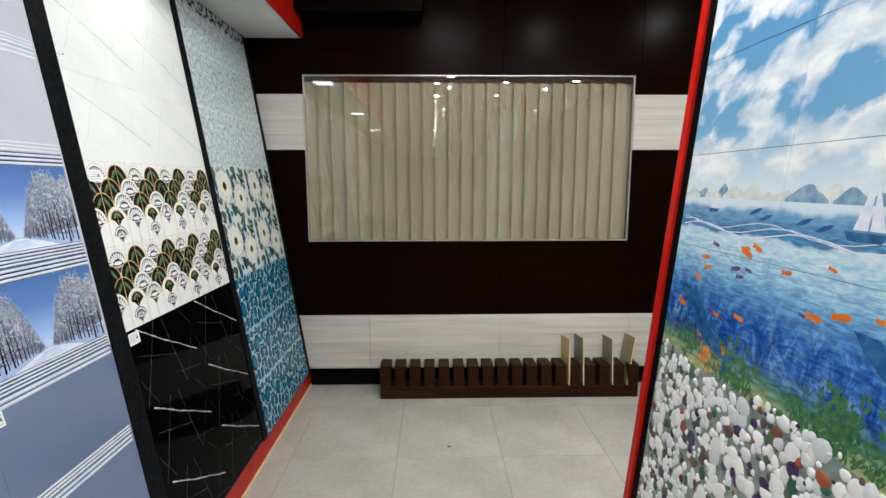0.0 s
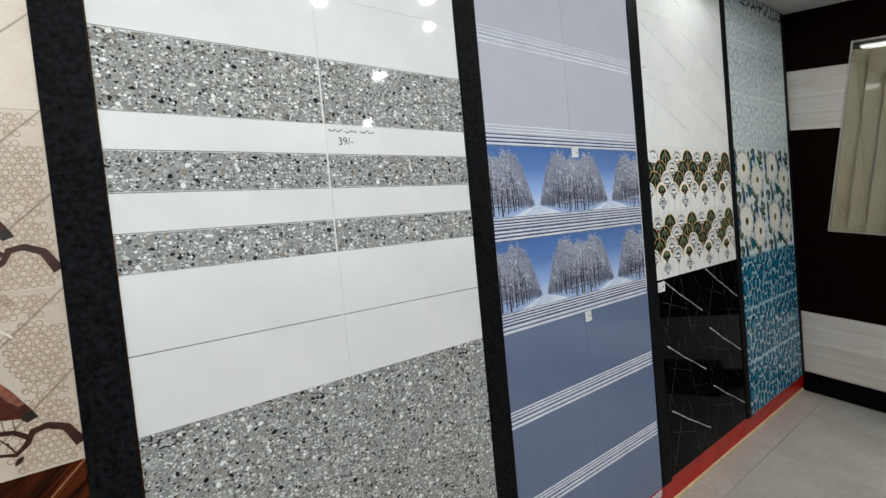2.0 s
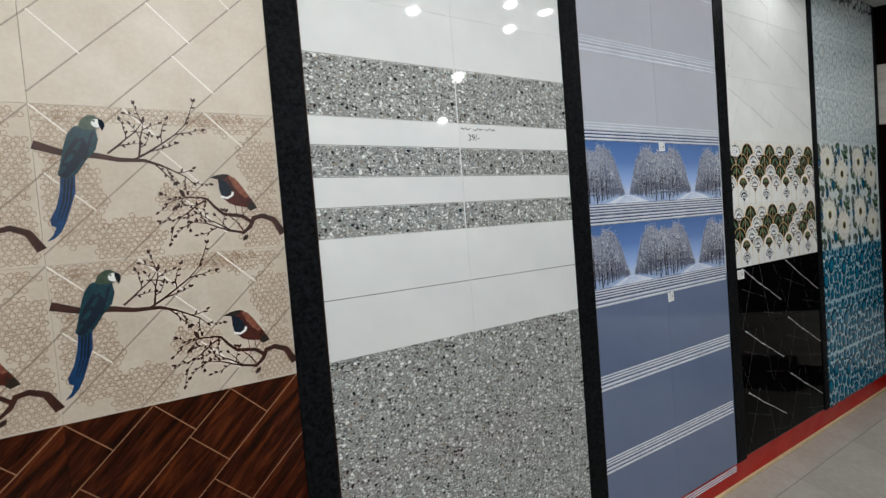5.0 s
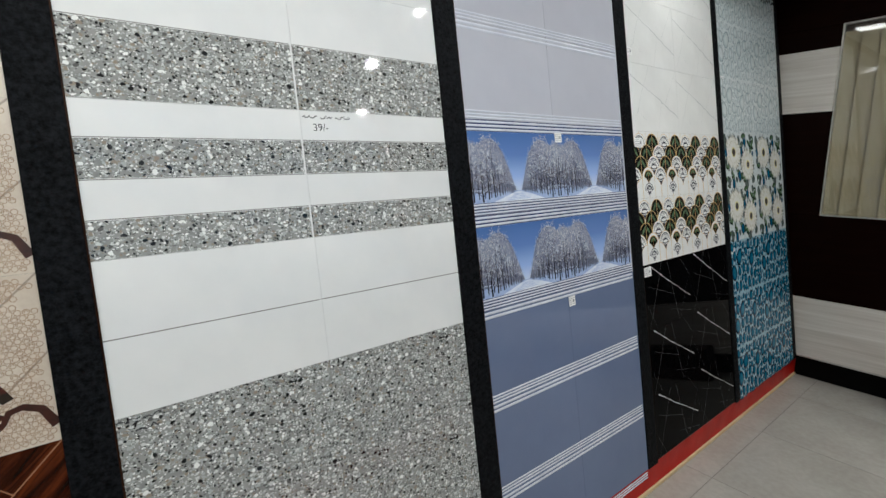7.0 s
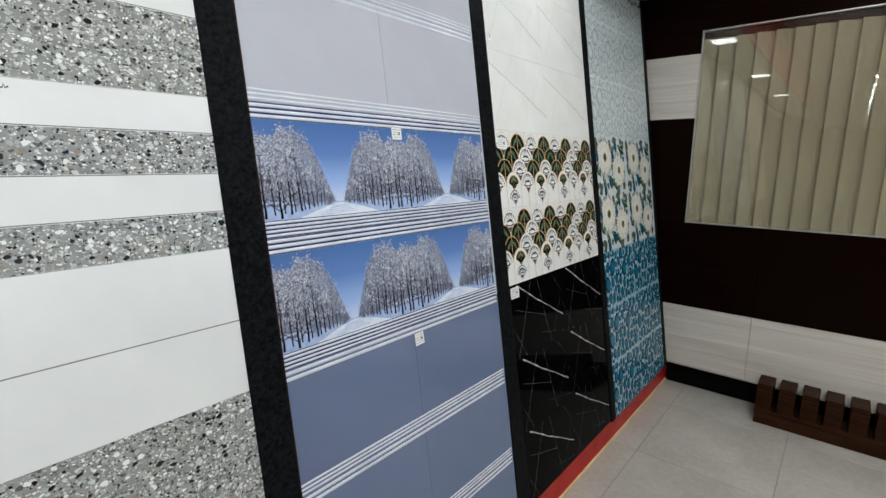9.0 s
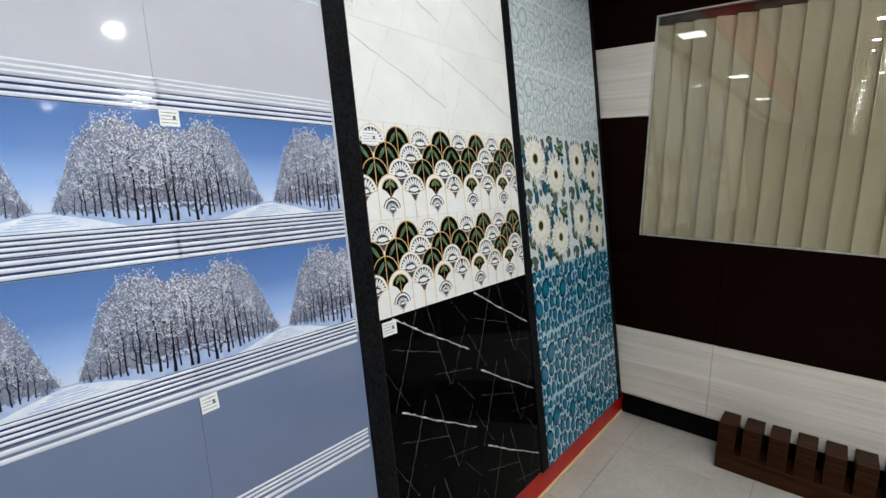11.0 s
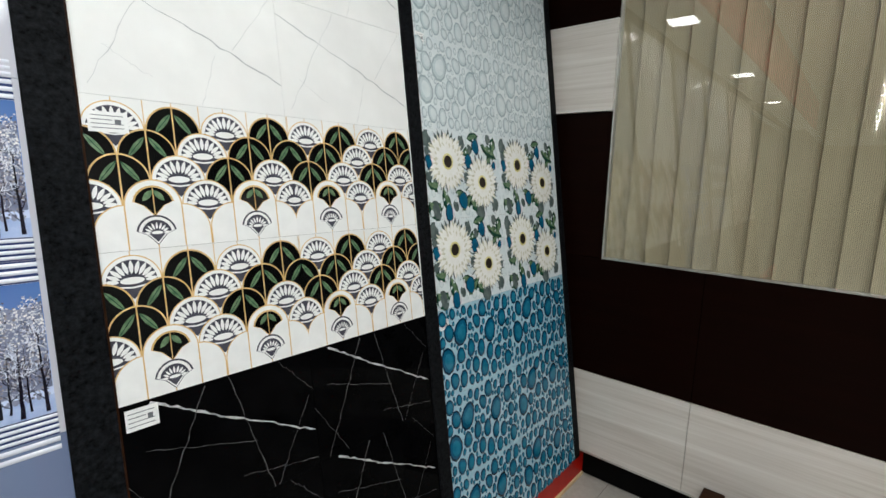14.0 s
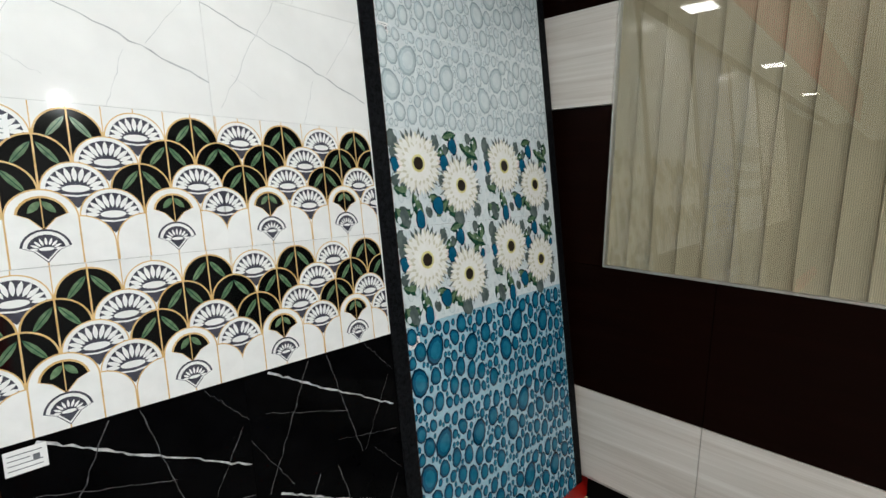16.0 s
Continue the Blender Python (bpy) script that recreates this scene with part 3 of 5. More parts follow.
def twig(bm, x, y, ang, length, width, depth):
    pts = [(x, y)]
    a = ang
    for i in range(4):
        a += rp.uniform(-0.28, 0.28)
        x, y = x + math.cos(a) * length / 4, y + math.sin(a) * length / 4
        pts.append((x, y))
    ribbon(bm, pts, [width, width * 0.85, width * 0.7, width * 0.55, width * 0.3], 0.0006, 0)
    for i, (px, py) in enumerate(pts[1:]):
        if depth > 0:
            twig(bm, px, py, a + (0.75 if i % 2 else -0.75) + rp.uniform(-0.2, 0.2), length * 0.42, width * 0.55, depth - 1)
        elif rp.random() < 0.8:
            lens_shape(bm, px, py, rp.uniform(0.006, 0.0105), rp.uniform(0.003, 0.0045), a + rp.choice((-1, 1)) * rp.uniform(0.3, 1.1), 0.0007, 1)
    lens_shape(bm, x, y, 0.01, 0.005, a, 0.0007, 1)


ribbon(bm, N2((0.0, 0.75), (0.1, 0.70), (0.22, 0.685), (0.3, 0.66), (0.4, 0.655), (0.47, 0.62)), [0.017, 0.012, 0.0115, 0.009, 0.007, 0.004], 0.0005, 0)
twig(bm, 0.26 * TW, 0.7 * TH, 0.75, 0.09, 0.0042, 1)
twig(bm, 0.36 * TW, 0.66 * TH, 0.5, 0.125, 0.0048, 1)
twig(bm, 0.38 * TW, 0.68 * TH, 1.35, 0.075, 0.004, 1)
twig(bm, 0.45 * TW, 0.63 * TH, -0.25, 0.075, 0.004, 1)
twig(bm, 0.44 * TW, 0.63 * TH, -0.75, 0.05, 0.0032, 0)
ribbon(bm, N2((0.995, 0.10), (0.955, 0.21), (0.90, 0.245), (0.855, 0.23), (0.835, 0.17), (0.80, 0.125), (0.74, 0.15)), [0.017, 0.0135, 0.0115, 0.0105, 0.009, 0.007, 0.004], 0.0005, 0)
ribbon(bm, N2((0.845, 0.2), (0.8, 0.25), (0.755, 0.26), (0.715, 0.27), (0.68, 0.32), (0.645, 0.385), (0.6, 0.40)), [0.0085, 0.008, 0.008, 0.007, 0.006, 0.005, 0.003], 0.00055, 0)
twig(bm, 0.61 * TW, 0.39 * TH, 2.95, 0.06, 0.0035, 1)
twig(bm, 0.64 * TW, 0.375 * TH, 3.5, 0.085, 0.0035, 1)
twig(bm, 0.79 * TW, 0.13 * TH, 2.75, 0.1, 0.0042, 1)
twig(bm, 0.8 * TW, 0.14 * TH, 1.95, 0.06, 0.003, 0)
twig(bm, 0.74 * TW, 0.15 * TH, 2.5, 0.075, 0.0035, 1)
lens_shape(bm, 0.55 * TW, 0.40 * TH, 0.02, 0.009, 2.0, 0.0007, 1)
lens_shape(bm, 0.82 * TW, 0.11 * TH, 0.018, 0.009, -2.3, 0.0007, 1)
BRANCH = mesh_of("branch", bm, ["bark", "leaf_brown"])

bm = bmesh.new()
flat(bm, N2((0.085, 0.57), (0.135, 0.57), (0.13, 0.45), (0.108, 0.36), (0.088, 0.27), (0.066, 0.205), (0.04, 0.165), (0.014, 0.15), (0.038, 0.19), (0.05, 0.235), (0.034, 0.25), (0.032, 0.285), (0.058, 0.36), (0.074, 0.45)), 0.0008, 2)
for i in range(3):
    ribbon(bm, N2((0.1 + 0.012 * i, 0.55), (0.085 + 0.012 * i, 0.4), (0.055 + 0.012 * i, 0.27)), [0.004, 0.003, 0.001], 0.00085, 1)
flat(bm, N2((0.175, 0.88), (0.145, 0.865), (0.122, 0.82), (0.104, 0.74), (0.088, 0.64), (0.076, 0.56), (0.1, 0.53), (0.14, 0.565), (0.18, 0.655), (0.217, 0.72), (0.231, 0.79), (0.225, 0.86)), 0.0009, 0)
flat(bm, N2((0.15, 0.80), (0.115, 0.72), (0.092, 0.63), (0.079, 0.555), (0.105, 0.54), (0.145, 0.61), (0.18, 0.69), (0.19, 0.77)), 0.001, 1)
for i in range(9):
    lens_shape(bm, (0.19 - 0.0105 * i) * TW, (0.83 - 0.026 * i) * TH, 0.024, 0.008, -2.05 - 0.02 * i, 0.0011 + 0.00002 * i, (0, 1, 0)[i % 3])
for i in range(5):
    lens_shape(bm, (0.215 - 0.008 * i) * TW, (0.84 - 0.035 * i) * TH, 0.016, 0.006, -1.9, 0.0011, 1)
flat(bm, N2((0.163, 0.865), (0.173, 0.91), (0.197, 0.94), (0.223, 0.945), (0.245, 0.92), (0.245, 0.88), (0.222, 0.852), (0.19, 0.85)), 0.0012, 3)
disc(bm, 0.231 * TW, 0.893 * TH, 0.0085, 0.0085, 0.0013, 5)
flat(bm, N2((0.238, 0.925), (0.257, 0.912), (0.261, 0.88), (0.25, 0.845), (0.242, 0.868), (0.237, 0.895)), 0.0014, 4)
disc(bm, 0.222 * TW, 0.908 * TH, 0.002, 0.002, 0.0015, 4, n=8)
PARROT = mesh_of("parrot_print", bm, ["parrot_teal", "parrot_navy", "parrot_blue", "parrot_green", "fan_black", "fan_white"])
bm = bmesh.new()
flat(bm, N2((0.73, 0.53), (0.75, 0.56), (0.785, 0.555), (0.825, 0.50), (0.86, 0.42), (0.885, 0.36), (0.905, 0.305), (0.875, 0.295), (0.85, 0.315), (0.81, 0.325), (0.775, 0.345), (0.745, 0.39), (0.735, 0.45)), 0.0008, 0)
flat(bm, N2((0.78, 0.55), (0.81, 0.53), (0.845, 0.46), (0.87, 0.39), (0.85, 0.385), (0.825, 0.42), (0.80, 0.47)), 0.0009, 1)
flat(bm, N2((0.735, 0.53), (0.76, 0.515), (0.785, 0.47), (0.79, 0.43), (0.765, 0.40), (0.74, 0.40), (0.732, 0.46)), 0.001, 2)
ribbon(bm, N2((0.737, 0.40), (0.765, 0.385), (0.79, 0.405), (0.795, 0.43)), 0.005, 0.0011, 3)
flat(bm, N2((0.695, 0.535), (0.73, 0.555), (0.775, 0.56), (0.77, 0.53), (0.735, 0.52)), 0.0012, 4)
flat(bm, N2((0.905, 0.305), (0.87, 0.285), (0.855, 0.31), (0.87, 0.345), (0.89, 0.345)), 0.0012, 4)
for k in (0.8, 0.83):
    ribbon(bm, N2((k, 0.33), (k + 0.005, 0.26)), 0.0012, 0.0007, 0)
for vert in bm.verts:
    vert.co.x -= 0.028 * TW
SONGBIRD = mesh_of("songbird_print", bm, ["bird_rust", "bird_pale", "parrot_navy", "fan_white", "seed"])
BIRD_PRINT = [("groove", CREAM_MESH), ("lace", LACE), ("branch", BRANCH), ("parrot_print", PARROT), ("songbird_print", SONGBIRD)]

# terrazzo bands: shallow raised strips with grooves
BW, BH = 0.4425, 0.307


def strip_mesh(name, rows, mat, w=0.0004):
    bm = bmesh.new()
    for v0, v1 in rows:
        add_box(bm, 0.0001, BW - 0.0001, v0, v1, 0.0, w, 0.0001)
    return mesh_of(name, bm, mat)


def line_mesh(name, vs, width, mat, tw):
    bm = bmesh.new()
    for v in vs:
        ribbon(bm, [(0.0006, v), (tw - 0.0006, v)], width, 0.0002)
    return mesh_of(name, bm, mat)


GROOVE_PRINT = [("groove", line_mesh("groove", [0.154], 0.0022, "joint", BW))]
BANDS_PRINT = [("terrazzo_band", strip_mesh("terrazzo_band", [(0.001, 0.0755), (0.156, 0.233)], "terrazzo")), ("groove", line_mesh("groove", [0.0775, 0.154, 0.235], 0.0018, "joint", BW))]
TOPBAND_PRINT = [("terrazzo_band", strip_mesh("terrazzo_band", [(0.001, 0.1525)], "terrazzo")), ("groove", line_mesh("groove", [0.1545], 0.0018, "joint", BW))]

# ribbed stripes and the winter avenue
SW, SH = 0.4315, 0.302


def ribs(bm, v0, v1, n, mat):
    """Raised half-round stripes."""
    p = (v1 - v0) / n
    for i in range(n):
        c = v0 + (i + 0.5) * p
        h = p * 0.31
        prof = [(c - h, 0.0003), (c - h * 0.6, 0.0013), (c, 0.0017), (c + h * 0.6, 0.0013), (c + h, 0.0003)]
        a = [bm.verts.new((0.0008, v, w)) for v, w in prof]
        b = [bm.verts.new((SW - 0.0008, v, w)) for v, w in prof]
        for k in range(4):
            f = bm.faces.new((a[k], b[k], b[k + 1], a[k + 1]))
            f.material_index = mat
            f.smooth = True


def rib_parts(v0, v1, n):
    out = []
    for i in range(n):
        bm = bmesh.new()
        ribs(bm, v0 + (v1 - v0) * i / n, v0 + (v1 - v0) * (i + 1) / n, 1, 0)
        out.append(("stripe", mesh_of("stripe", bm, "line_white")))
    return out


def stripe_ground(v0, v1):
    bm = bmesh.new()
    flat(bm, [(0.0005, v0), (SW - 0.0005, v0), (SW - 0.0005, v1), (0.0005, v1)], 0.00025)
    return [("stripe_ground", mesh_of("stripe_ground", bm, "line_navy"))]


STRIPE_PRINT = rib_parts(0.001, 0.031, 3) + rib_parts(SH - 0.029, SH - 0.001, 2)
AV_STRIPES = stripe_ground(0.0006, 0.0385) + rib_parts(0.001, 0.0385, 4) + stripe_ground(SH - 0.037, SH - 0.0006) + rib_parts(SH - 0.037, SH - 0.001, 3)
PV0, PV1 = 0.039, SH - 0.0375
PHH = PV1 - PV0
SKY = bmesh.new()
flat(SKY, [(0.0007, PV0), (SW - 0.0007, PV0), (SW - 0.0007, PV1), (0.0007, PV1)], 0.0003)
SKY = mesh_of("sky_print", SKY, "sky_print")
CROWN = [(0.0, 0.95), (0.06, 0.9), (0.1, 0.86), (0.14, 0.98), (0.24, 1.0), (0.28, 0.96), (0.33, 0.86), (0.37, 0.74), (0.41, 0.55), (0.44, 0.38), (0.47, 0.24), (0.5, 0.16)]


def crown_top(u):
    for (a, ha), (b, hb) in zip(CROWN, CROWN[1:]):
        if a <= u <= b:
            return ha + (hb - ha) * (u - a) / (b - a)
    return 0.15


def avenue():
    bm = bmesh.new()
    flat(bm, [(0.0007, PV0), (SW - 0.0007, PV0), (SW - 0.0007, PV0 + 0.14 * PHH), (0.54 * SW, PV0 + 0.15 * PHH), (0.46 * SW, PV0 + 0.15 * PHH), (0.0007, PV0 + 0.16 * PHH)], 0.0004, 3)
    flat(bm, [(0.22 * SW, PV0), (0.8 * SW, PV0), (0.66 * SW, PV0 + 0.08 * PHH), (0.53 * SW, PV0 + 0.135 * PHH), (0.47 * SW, PV0 + 0.135 * PHH), (0.38 * SW, PV0 + 0.09 * PHH)], 0.0005, 2)
    for i in range(5):
        ribbon(bm, jitter_line(((0.36 + 0.02 * i) * SW, PV0 + (0.02 + 0.02 * i) * PHH), ((0.62 - 0.02 * i) * SW, PV0 + (0.03 + 0.02 * i) * PHH), 5, 0.001), 0.0015, 0.00052, 3)
    for side in (0, 1):
        flip = (lambda u: u) if side == 0 else (lambda u: 1.0 - u)
        hull = [(0.004, 0.2)] + [(max(u, 0.004), crown_top(u) - 0.09) for u in (0.004, 0.06, 0.12, 0.17, 0.22, 0.27, 0.32, 0.36, 0.4, 0.44)] + [(0.47, 0.15), (0.3, 0.15)]
        flat(bm, [(flip(u) * SW, PV0 + v * PHH) for u, v in hull], 0.00055, 6)
        spots = []
        while len(spots) < 3600:
            u = rp.uniform(0.004, 0.495)
            v = rp.uniform(0.14, 1.0)
            top = crown_top(u) - 0.045 * abs(math.sin(u * 40 + side)) + rp.uniform(-0.05, 0.02)
            near = 1 - u / 0.5
            if v > top or v < 0.13 + 0.3 * near * rp.random():
                continue
            spots.append((v + rp.uniform(-0.2, 0.2), u, v, near, top))
        spots.sort()
        for k, (_, u, v, near, top) in enumerate(spots):
            r = (0.0008 + 0.0012 * near) * rp.uniform(0.5, 1.2)
            x, y = flip(u) * SW, PV0 + v * PHH
            x = min(max(x, r + 0.001), SW - r - 0.001)
            y = min(y, PV1 - r - 0.0005)
            low = v < 0.34 * top + 0.12 * rp.random() + 0.08 or near < 0.15 or rp.random() < 0.16
            disc(bm, x, y, r, r * rp.uniform(0.5, 1.0), 0.0006 + 0.0003 * k / 3600, 1 if low else 0, rp.uniform(0, 3), 6)
        # dark scrub behind the trunks, and the shade that lies on the snow
        for k in range(46):
            u = rp.uniform(0.004, 0.44)
            foot = 0.13 + 0.03 * rp.random()
            disc(bm, min(max(flip(u) * SW, 0.006), SW - 0.006), PV0 + foot * PHH, rp.uniform(0.003, 0.005), rp.uniform(0.002, 0.0045), 0.00057, 6, 0, 8)
        for u, foot, h, wd in ((0.02, 0.02, 0.66, 0.0062), (0.072, 0.05, 0.5, 0.0036), (0.108, 0.01, 0.56, 0.0068), (0.138, 0.06, 0.42, 0.0036), (0.168, 0.045, 0.7, 0.0056), (0.2, 0.07, 0.46, 0.0034), (0.235, 0.07, 0.72, 0.0048), (0.262, 0.085, 0.46, 0.0034),
                               (0.29, 0.09, 0.58, 0.0036), (0.32, 0.1, 0.4, 0.0028), (0.345, 0.105, 0.44, 0.0024), (0.37, 0.11, 0.3, 0.0021), (0.395, 0.12, 0.26, 0.0017), (0.42, 0.125, 0.2, 0.0014), (0.445, 0.13, 0.14, 0.0011)):
            u += rp.uniform(-0.008, 0.008)
            x, y0 = flip(u) * SW, PV0 + foot * PHH
            y1 = y0 + h * PHH
            pts = jitter_line((x, y0), (x + rp.uniform(-0.006, 0.006), y1), 8, 0.0013)
            ribbon(bm, pts[:5], [wd, wd * 0.84, wd * 0.74, wd * 0.64, wd * 0.5], 0.00102, 4)
            ribbon(bm, pts[4:], [wd * 0.5, wd * 0.42, wd * 0.32, wd * 0.22, wd * 0.12], 0.00083, 4)
            ribbon(bm, [(x - wd * 1.6, y0), (x + wd * 1.6, y0 + 0.0012)], 0.002, 0.00056, 3)
            for b in range(14 if wd > 0.0022 else 5):
                t = rp.uniform(0.2, 1.0)
                px, py = pts[min(int(t * 8), 8)]
                d = rp.choice((-1, 1))
                l = rp.uniform(0.014, 0.036) * (0.45 + wd / 0.007) * (1.2 - 0.6 * t)
                q = (px + d * l * rp.uniform(0.5, 0.9), py + l * rp.uniform(0.4, 0.9))
                q = (min(max(q[0], 0.002), SW - 0.002), min(q[1], PV1 - 0.002))
                if abs(q[0] / SW - 0.5) < 0.05:
                    continue
                limb = jitter_line((px, py), q, 4, 0.0012)
                ribbon(bm, limb, [wd * 0.3, wd * 0.24, wd * 0.18, wd * 0.13, wd * 0.06], 0.001 if t < 0.45 else 0.00084, 5 if b % 3 else 4)
                for g in limb[1:]:
                    a = rp.uniform(0.2, 2.9)
                    e = (min(max(g[0] + 0.011 * math.cos(a), 0.002), SW - 0.002), min(g[1] + 0.011 * math.sin(a), PV1 - 0.002))
                    ribbon(bm, jitter_line(g, e, 2, 0.0008), [wd * 0.12 + 0.0003, wd * 0.1 + 0.0002, 0.0002], 0.00088, rp.choice((5, 2, 2)))
    return mesh_of("trees_print", bm, ["frost", "frost_low", "snow", "snow_blue", "trunk", "twig", "haze"])


AVENUE_PRINT = AV_STRIPES + [("sky_print", SKY), ("trees_print", avenue())]

# marble veins, the same on each tile
VW, VH = 0.42, 0.303
bm = bmesh.new()
for p, q, w_, m_ in (((0.0, 0.255), (0.2, 0.175), 0.0028, 0), ((0.2, 0.175), (0.415, 0.075), 0.0036, 0), ((0.02, 0.02), (0.17, 0.3), 0.0018, 1), ((0.3, 0.14), (0.41, 0.3), 0.0016, 1), ((0.05, 0.1), (0.13, 0.05), 0.0012, 1), ((0.22, 0.0), (0.26, 0.12), 0.0012, 1)):
    ribbon(bm, jitter_line(p, q, 12, 0.0035), [w_ * rp.uniform(0.5, 1.2) for _ in range(13)], 0.00022 + 0.00002 * m_, m_)
for vert in bm.verts:
    vert.co.y *= 0.955
WHITEVEIN_PRINT = [("vein", mesh_of("vein", bm, ["vein_grey", "vein_faint"]))]
bm = bmesh.new()
for p, q, w_, m_ in (((0.055, 0.297), (0.22, 0.2), 0.0055, 0), ((0.22, 0.2), (0.41, 0.095), 0.005, 0), ((0.03, 0.004), (0.16, 0.297), 0.0022, 1), ((0.22, 0.06), (0.41, 0.02), 0.0014, 1),
                     ((0.04, 0.2), (0.26, 0.13), 0.0016, 1), ((0.3, 0.0), (0.4, 0.19), 0.0014, 1), ((0.0, 0.15), (0.09, 0.0), 0.0013, 1), ((0.21, 0.3), (0.29, 0.0), 0.0018, 1), ((0.33, 0.3), (0.415, 0.2), 0.0012, 1)):
    k = 14
    ribbon(bm, jitter_line(p, q, k, 0.0026 if m_ else 0.0034), [w_ * rp.uniform(0.35, 1.15) for _ in range(k + 1)], 0.00022 + 0.00002 * m_, m_)
for vert in bm.verts:
    vert.co.y *= 0.955
BLACKVEIN_PRINT = [("vein", mesh_of("vein", bm, ["vein_white", "vein_dim"]))]

# art-deco fans
FW, FH = 0.42, 0.2905
FP = FW / 4


def clip_arc(bm, u, v, r, w, mat):
    """A filled circle cut at the tile's sides and top."""
    pts = []
    for i in range(36):
        a = 2 * math.pi * i / 36
        x, y = u + r * math.cos(a), v + r * math.sin(a)
        pts.append((min(max(x, 0.0008), FW - 0.0008), max(0.0008, min(y, FH - 0.0008))))
    seen = []
    for q in pts:
        if not seen or math.hypot(q[0] - seen[-1][0], q[1] - seen[-1][1]) > 1e-5:
            seen.append(q)
    if math.hypot(seen[0][0] - seen[-1][0], seen[0][1] - seen[-1][1]) < 1e-5:
        seen.pop()
    flat(bm, seen, w, mat)


def inside_x(x):
    return 0.001 < x < FW - 0.001


def petals(bm, u, v, r, w, n=11):
    """White petals radiating over charcoal, with a pale boat and dark wedge below."""
    for i in range(n):
        a = math.radians(8 + 164 * i / (n - 1))
        l = r * 0.52
        x, y = u + r * 0.42 * math.cos(a), v + r * 0.30 * math.sin(a)
        if inside_x(x):
            lens_shape(bm, x, y, l * (0.82 + 0.18 * math.sin(a)), r * 0.155, a, w, 1)


def fan(bm, u, apex, r, kind, w):
    v = apex - r
    clip_arc(bm, u, v, r, w, 0)
    if kind == "W":
        clip_arc(bm, u, v, r - 0.0022, w + 0.0001, 1)
        rr = r * 0.83
        pts = [(u + rr * math.cos(math.radians(d)), v + rr * math.sin(math.radians(d))) for d in range(0, 181, 12)] + [(u - rr * 0.5, v - rr * 0.22), (u, v - rr * 0.75), (u + rr * 0.5, v - rr * 0.22)]
        pts = [(min(max(x, 0.0008), FW - 0.0008), max(0.0008, y)) for x, y in pts]
        flat(bm, pts[:16] + pts[16:], w + 0.0002, 2)
        petals(bm, u, v, r, w + 0.0003)
        disc(bm, u, v + r * 0.06, r * 0.4, r * 0.13, w + 0.0004, 1)
        ribbon(bm, [(u - rr, v - r * 0.02), (u - r * 0.45, v - r * 0.14), (u, v - r * 0.2), (u + r * 0.45, v - r * 0.14), (u + rr, v - r * 0.02)], r * 0.06, w + 0.00035, 1)
    elif kind == "B":
        clip_arc(bm, u, v, r - 0.0032, w + 0.0001, 3)
        for d in (-1, 1):
            x, y = u + d * 0.003, v + r * 0.72
            ln, a = r * 1.0, math.radians(-90 + d * 38)
            if inside_x(x):
                lens_shape(bm, x, y, ln, r * 0.24, a, w + 0.0002, 4)
                ribbon(bm, [(x, y), (x + ln * 0.95 * math.cos(a), y + ln * 0.95 * math.sin(a))], r * 0.03, w + 0.0003, 5)
        if inside_x(u):
            ribbon(bm, [(u, v + r * 0.98), (u, v - r * 0.9)], 0.003, w + 0.0003, 0)


def arch(bm, u, apex, r, w, line=0.0022):
    v = apex - r
    def outline(q):
        pts = [(u + q * math.cos(math.radians(d)), v + q * math.sin(math.radians(d))) for d in range(0, 181, 10)] + [(u - q, 0.0008), (u + q, 0.0008)]
        return [(min(max(x, 0.0008), FW - 0.0008), y) for x, y in pts]
    flat(bm, outline(r), w, 0)
    flat(bm, outline(r - line), w + 0.0001, 1)


def small_fan(bm, u, v, r, w, dark):
    """A little fan on a stem."""
    ribbon(bm, [(u, v - r * 0.55), (u, 0.0008)], 0.002, w, 0)
    def shape(q):
        return [(u + q * math.cos(math.radians(d)), v + q * math.sin(math.radians(d))) for d in range(10, 171, 16)] + [(u - q * 0.5, v - q * 0.05), (u, v - q * 0.62), (u + q * 0.5, v - q * 0.05)]
    flat(bm, shape(r), w + 0.0001, 0 if dark else 2)
    flat(bm, shape(r * 0.9), w + 0.0002, 3 if dark else 1)
    if dark:
        for d in (-1, 1):
            lens_shape(bm, u + d * 0.001, v + r * 0.75, r * 0.75, r * 0.32, math.radians(-90 + d * 42), w + 0.0003, 4)
        ribbon(bm, [(u, v + r * 0.9), (u, v - r * 0.5)], 0.0018, w + 0.0004, 0)
    else:
        flat(bm, shape(r * 0.74), w + 0.0003, 2)
        petals(bm, u, v, r * 0.74, w + 0.0004, 9)
        disc(bm, u, v + r * 0.05, r * 0.3, r * 0.09, w + 0.0005, 1, n=10)


r0 = FP / 2
FAN_MATS = ["gold", "fan_white", "fan_grey", "fan_black", "leaf_green", "leaf_dark"]
FAN_PRINT = []


def fan_part(name, draw):
    bm = bmesh.new()
    draw(bm)
    for vert in bm.verts:
        vert.co.z *= 0.35
        vert.co.x = min(max(vert.co.x, 0.0006), FW - 0.0006)
        vert.co.y = max(vert.co.y, 0.0006)
    gone = [f for f in bm.faces if f.calc_area() < 1e-9]
    bmesh.ops.delete(bm, geom=gone, context="FACES")
    FAN_PRINT.append((name, mesh_of(name, bm, FAN_MATS)))


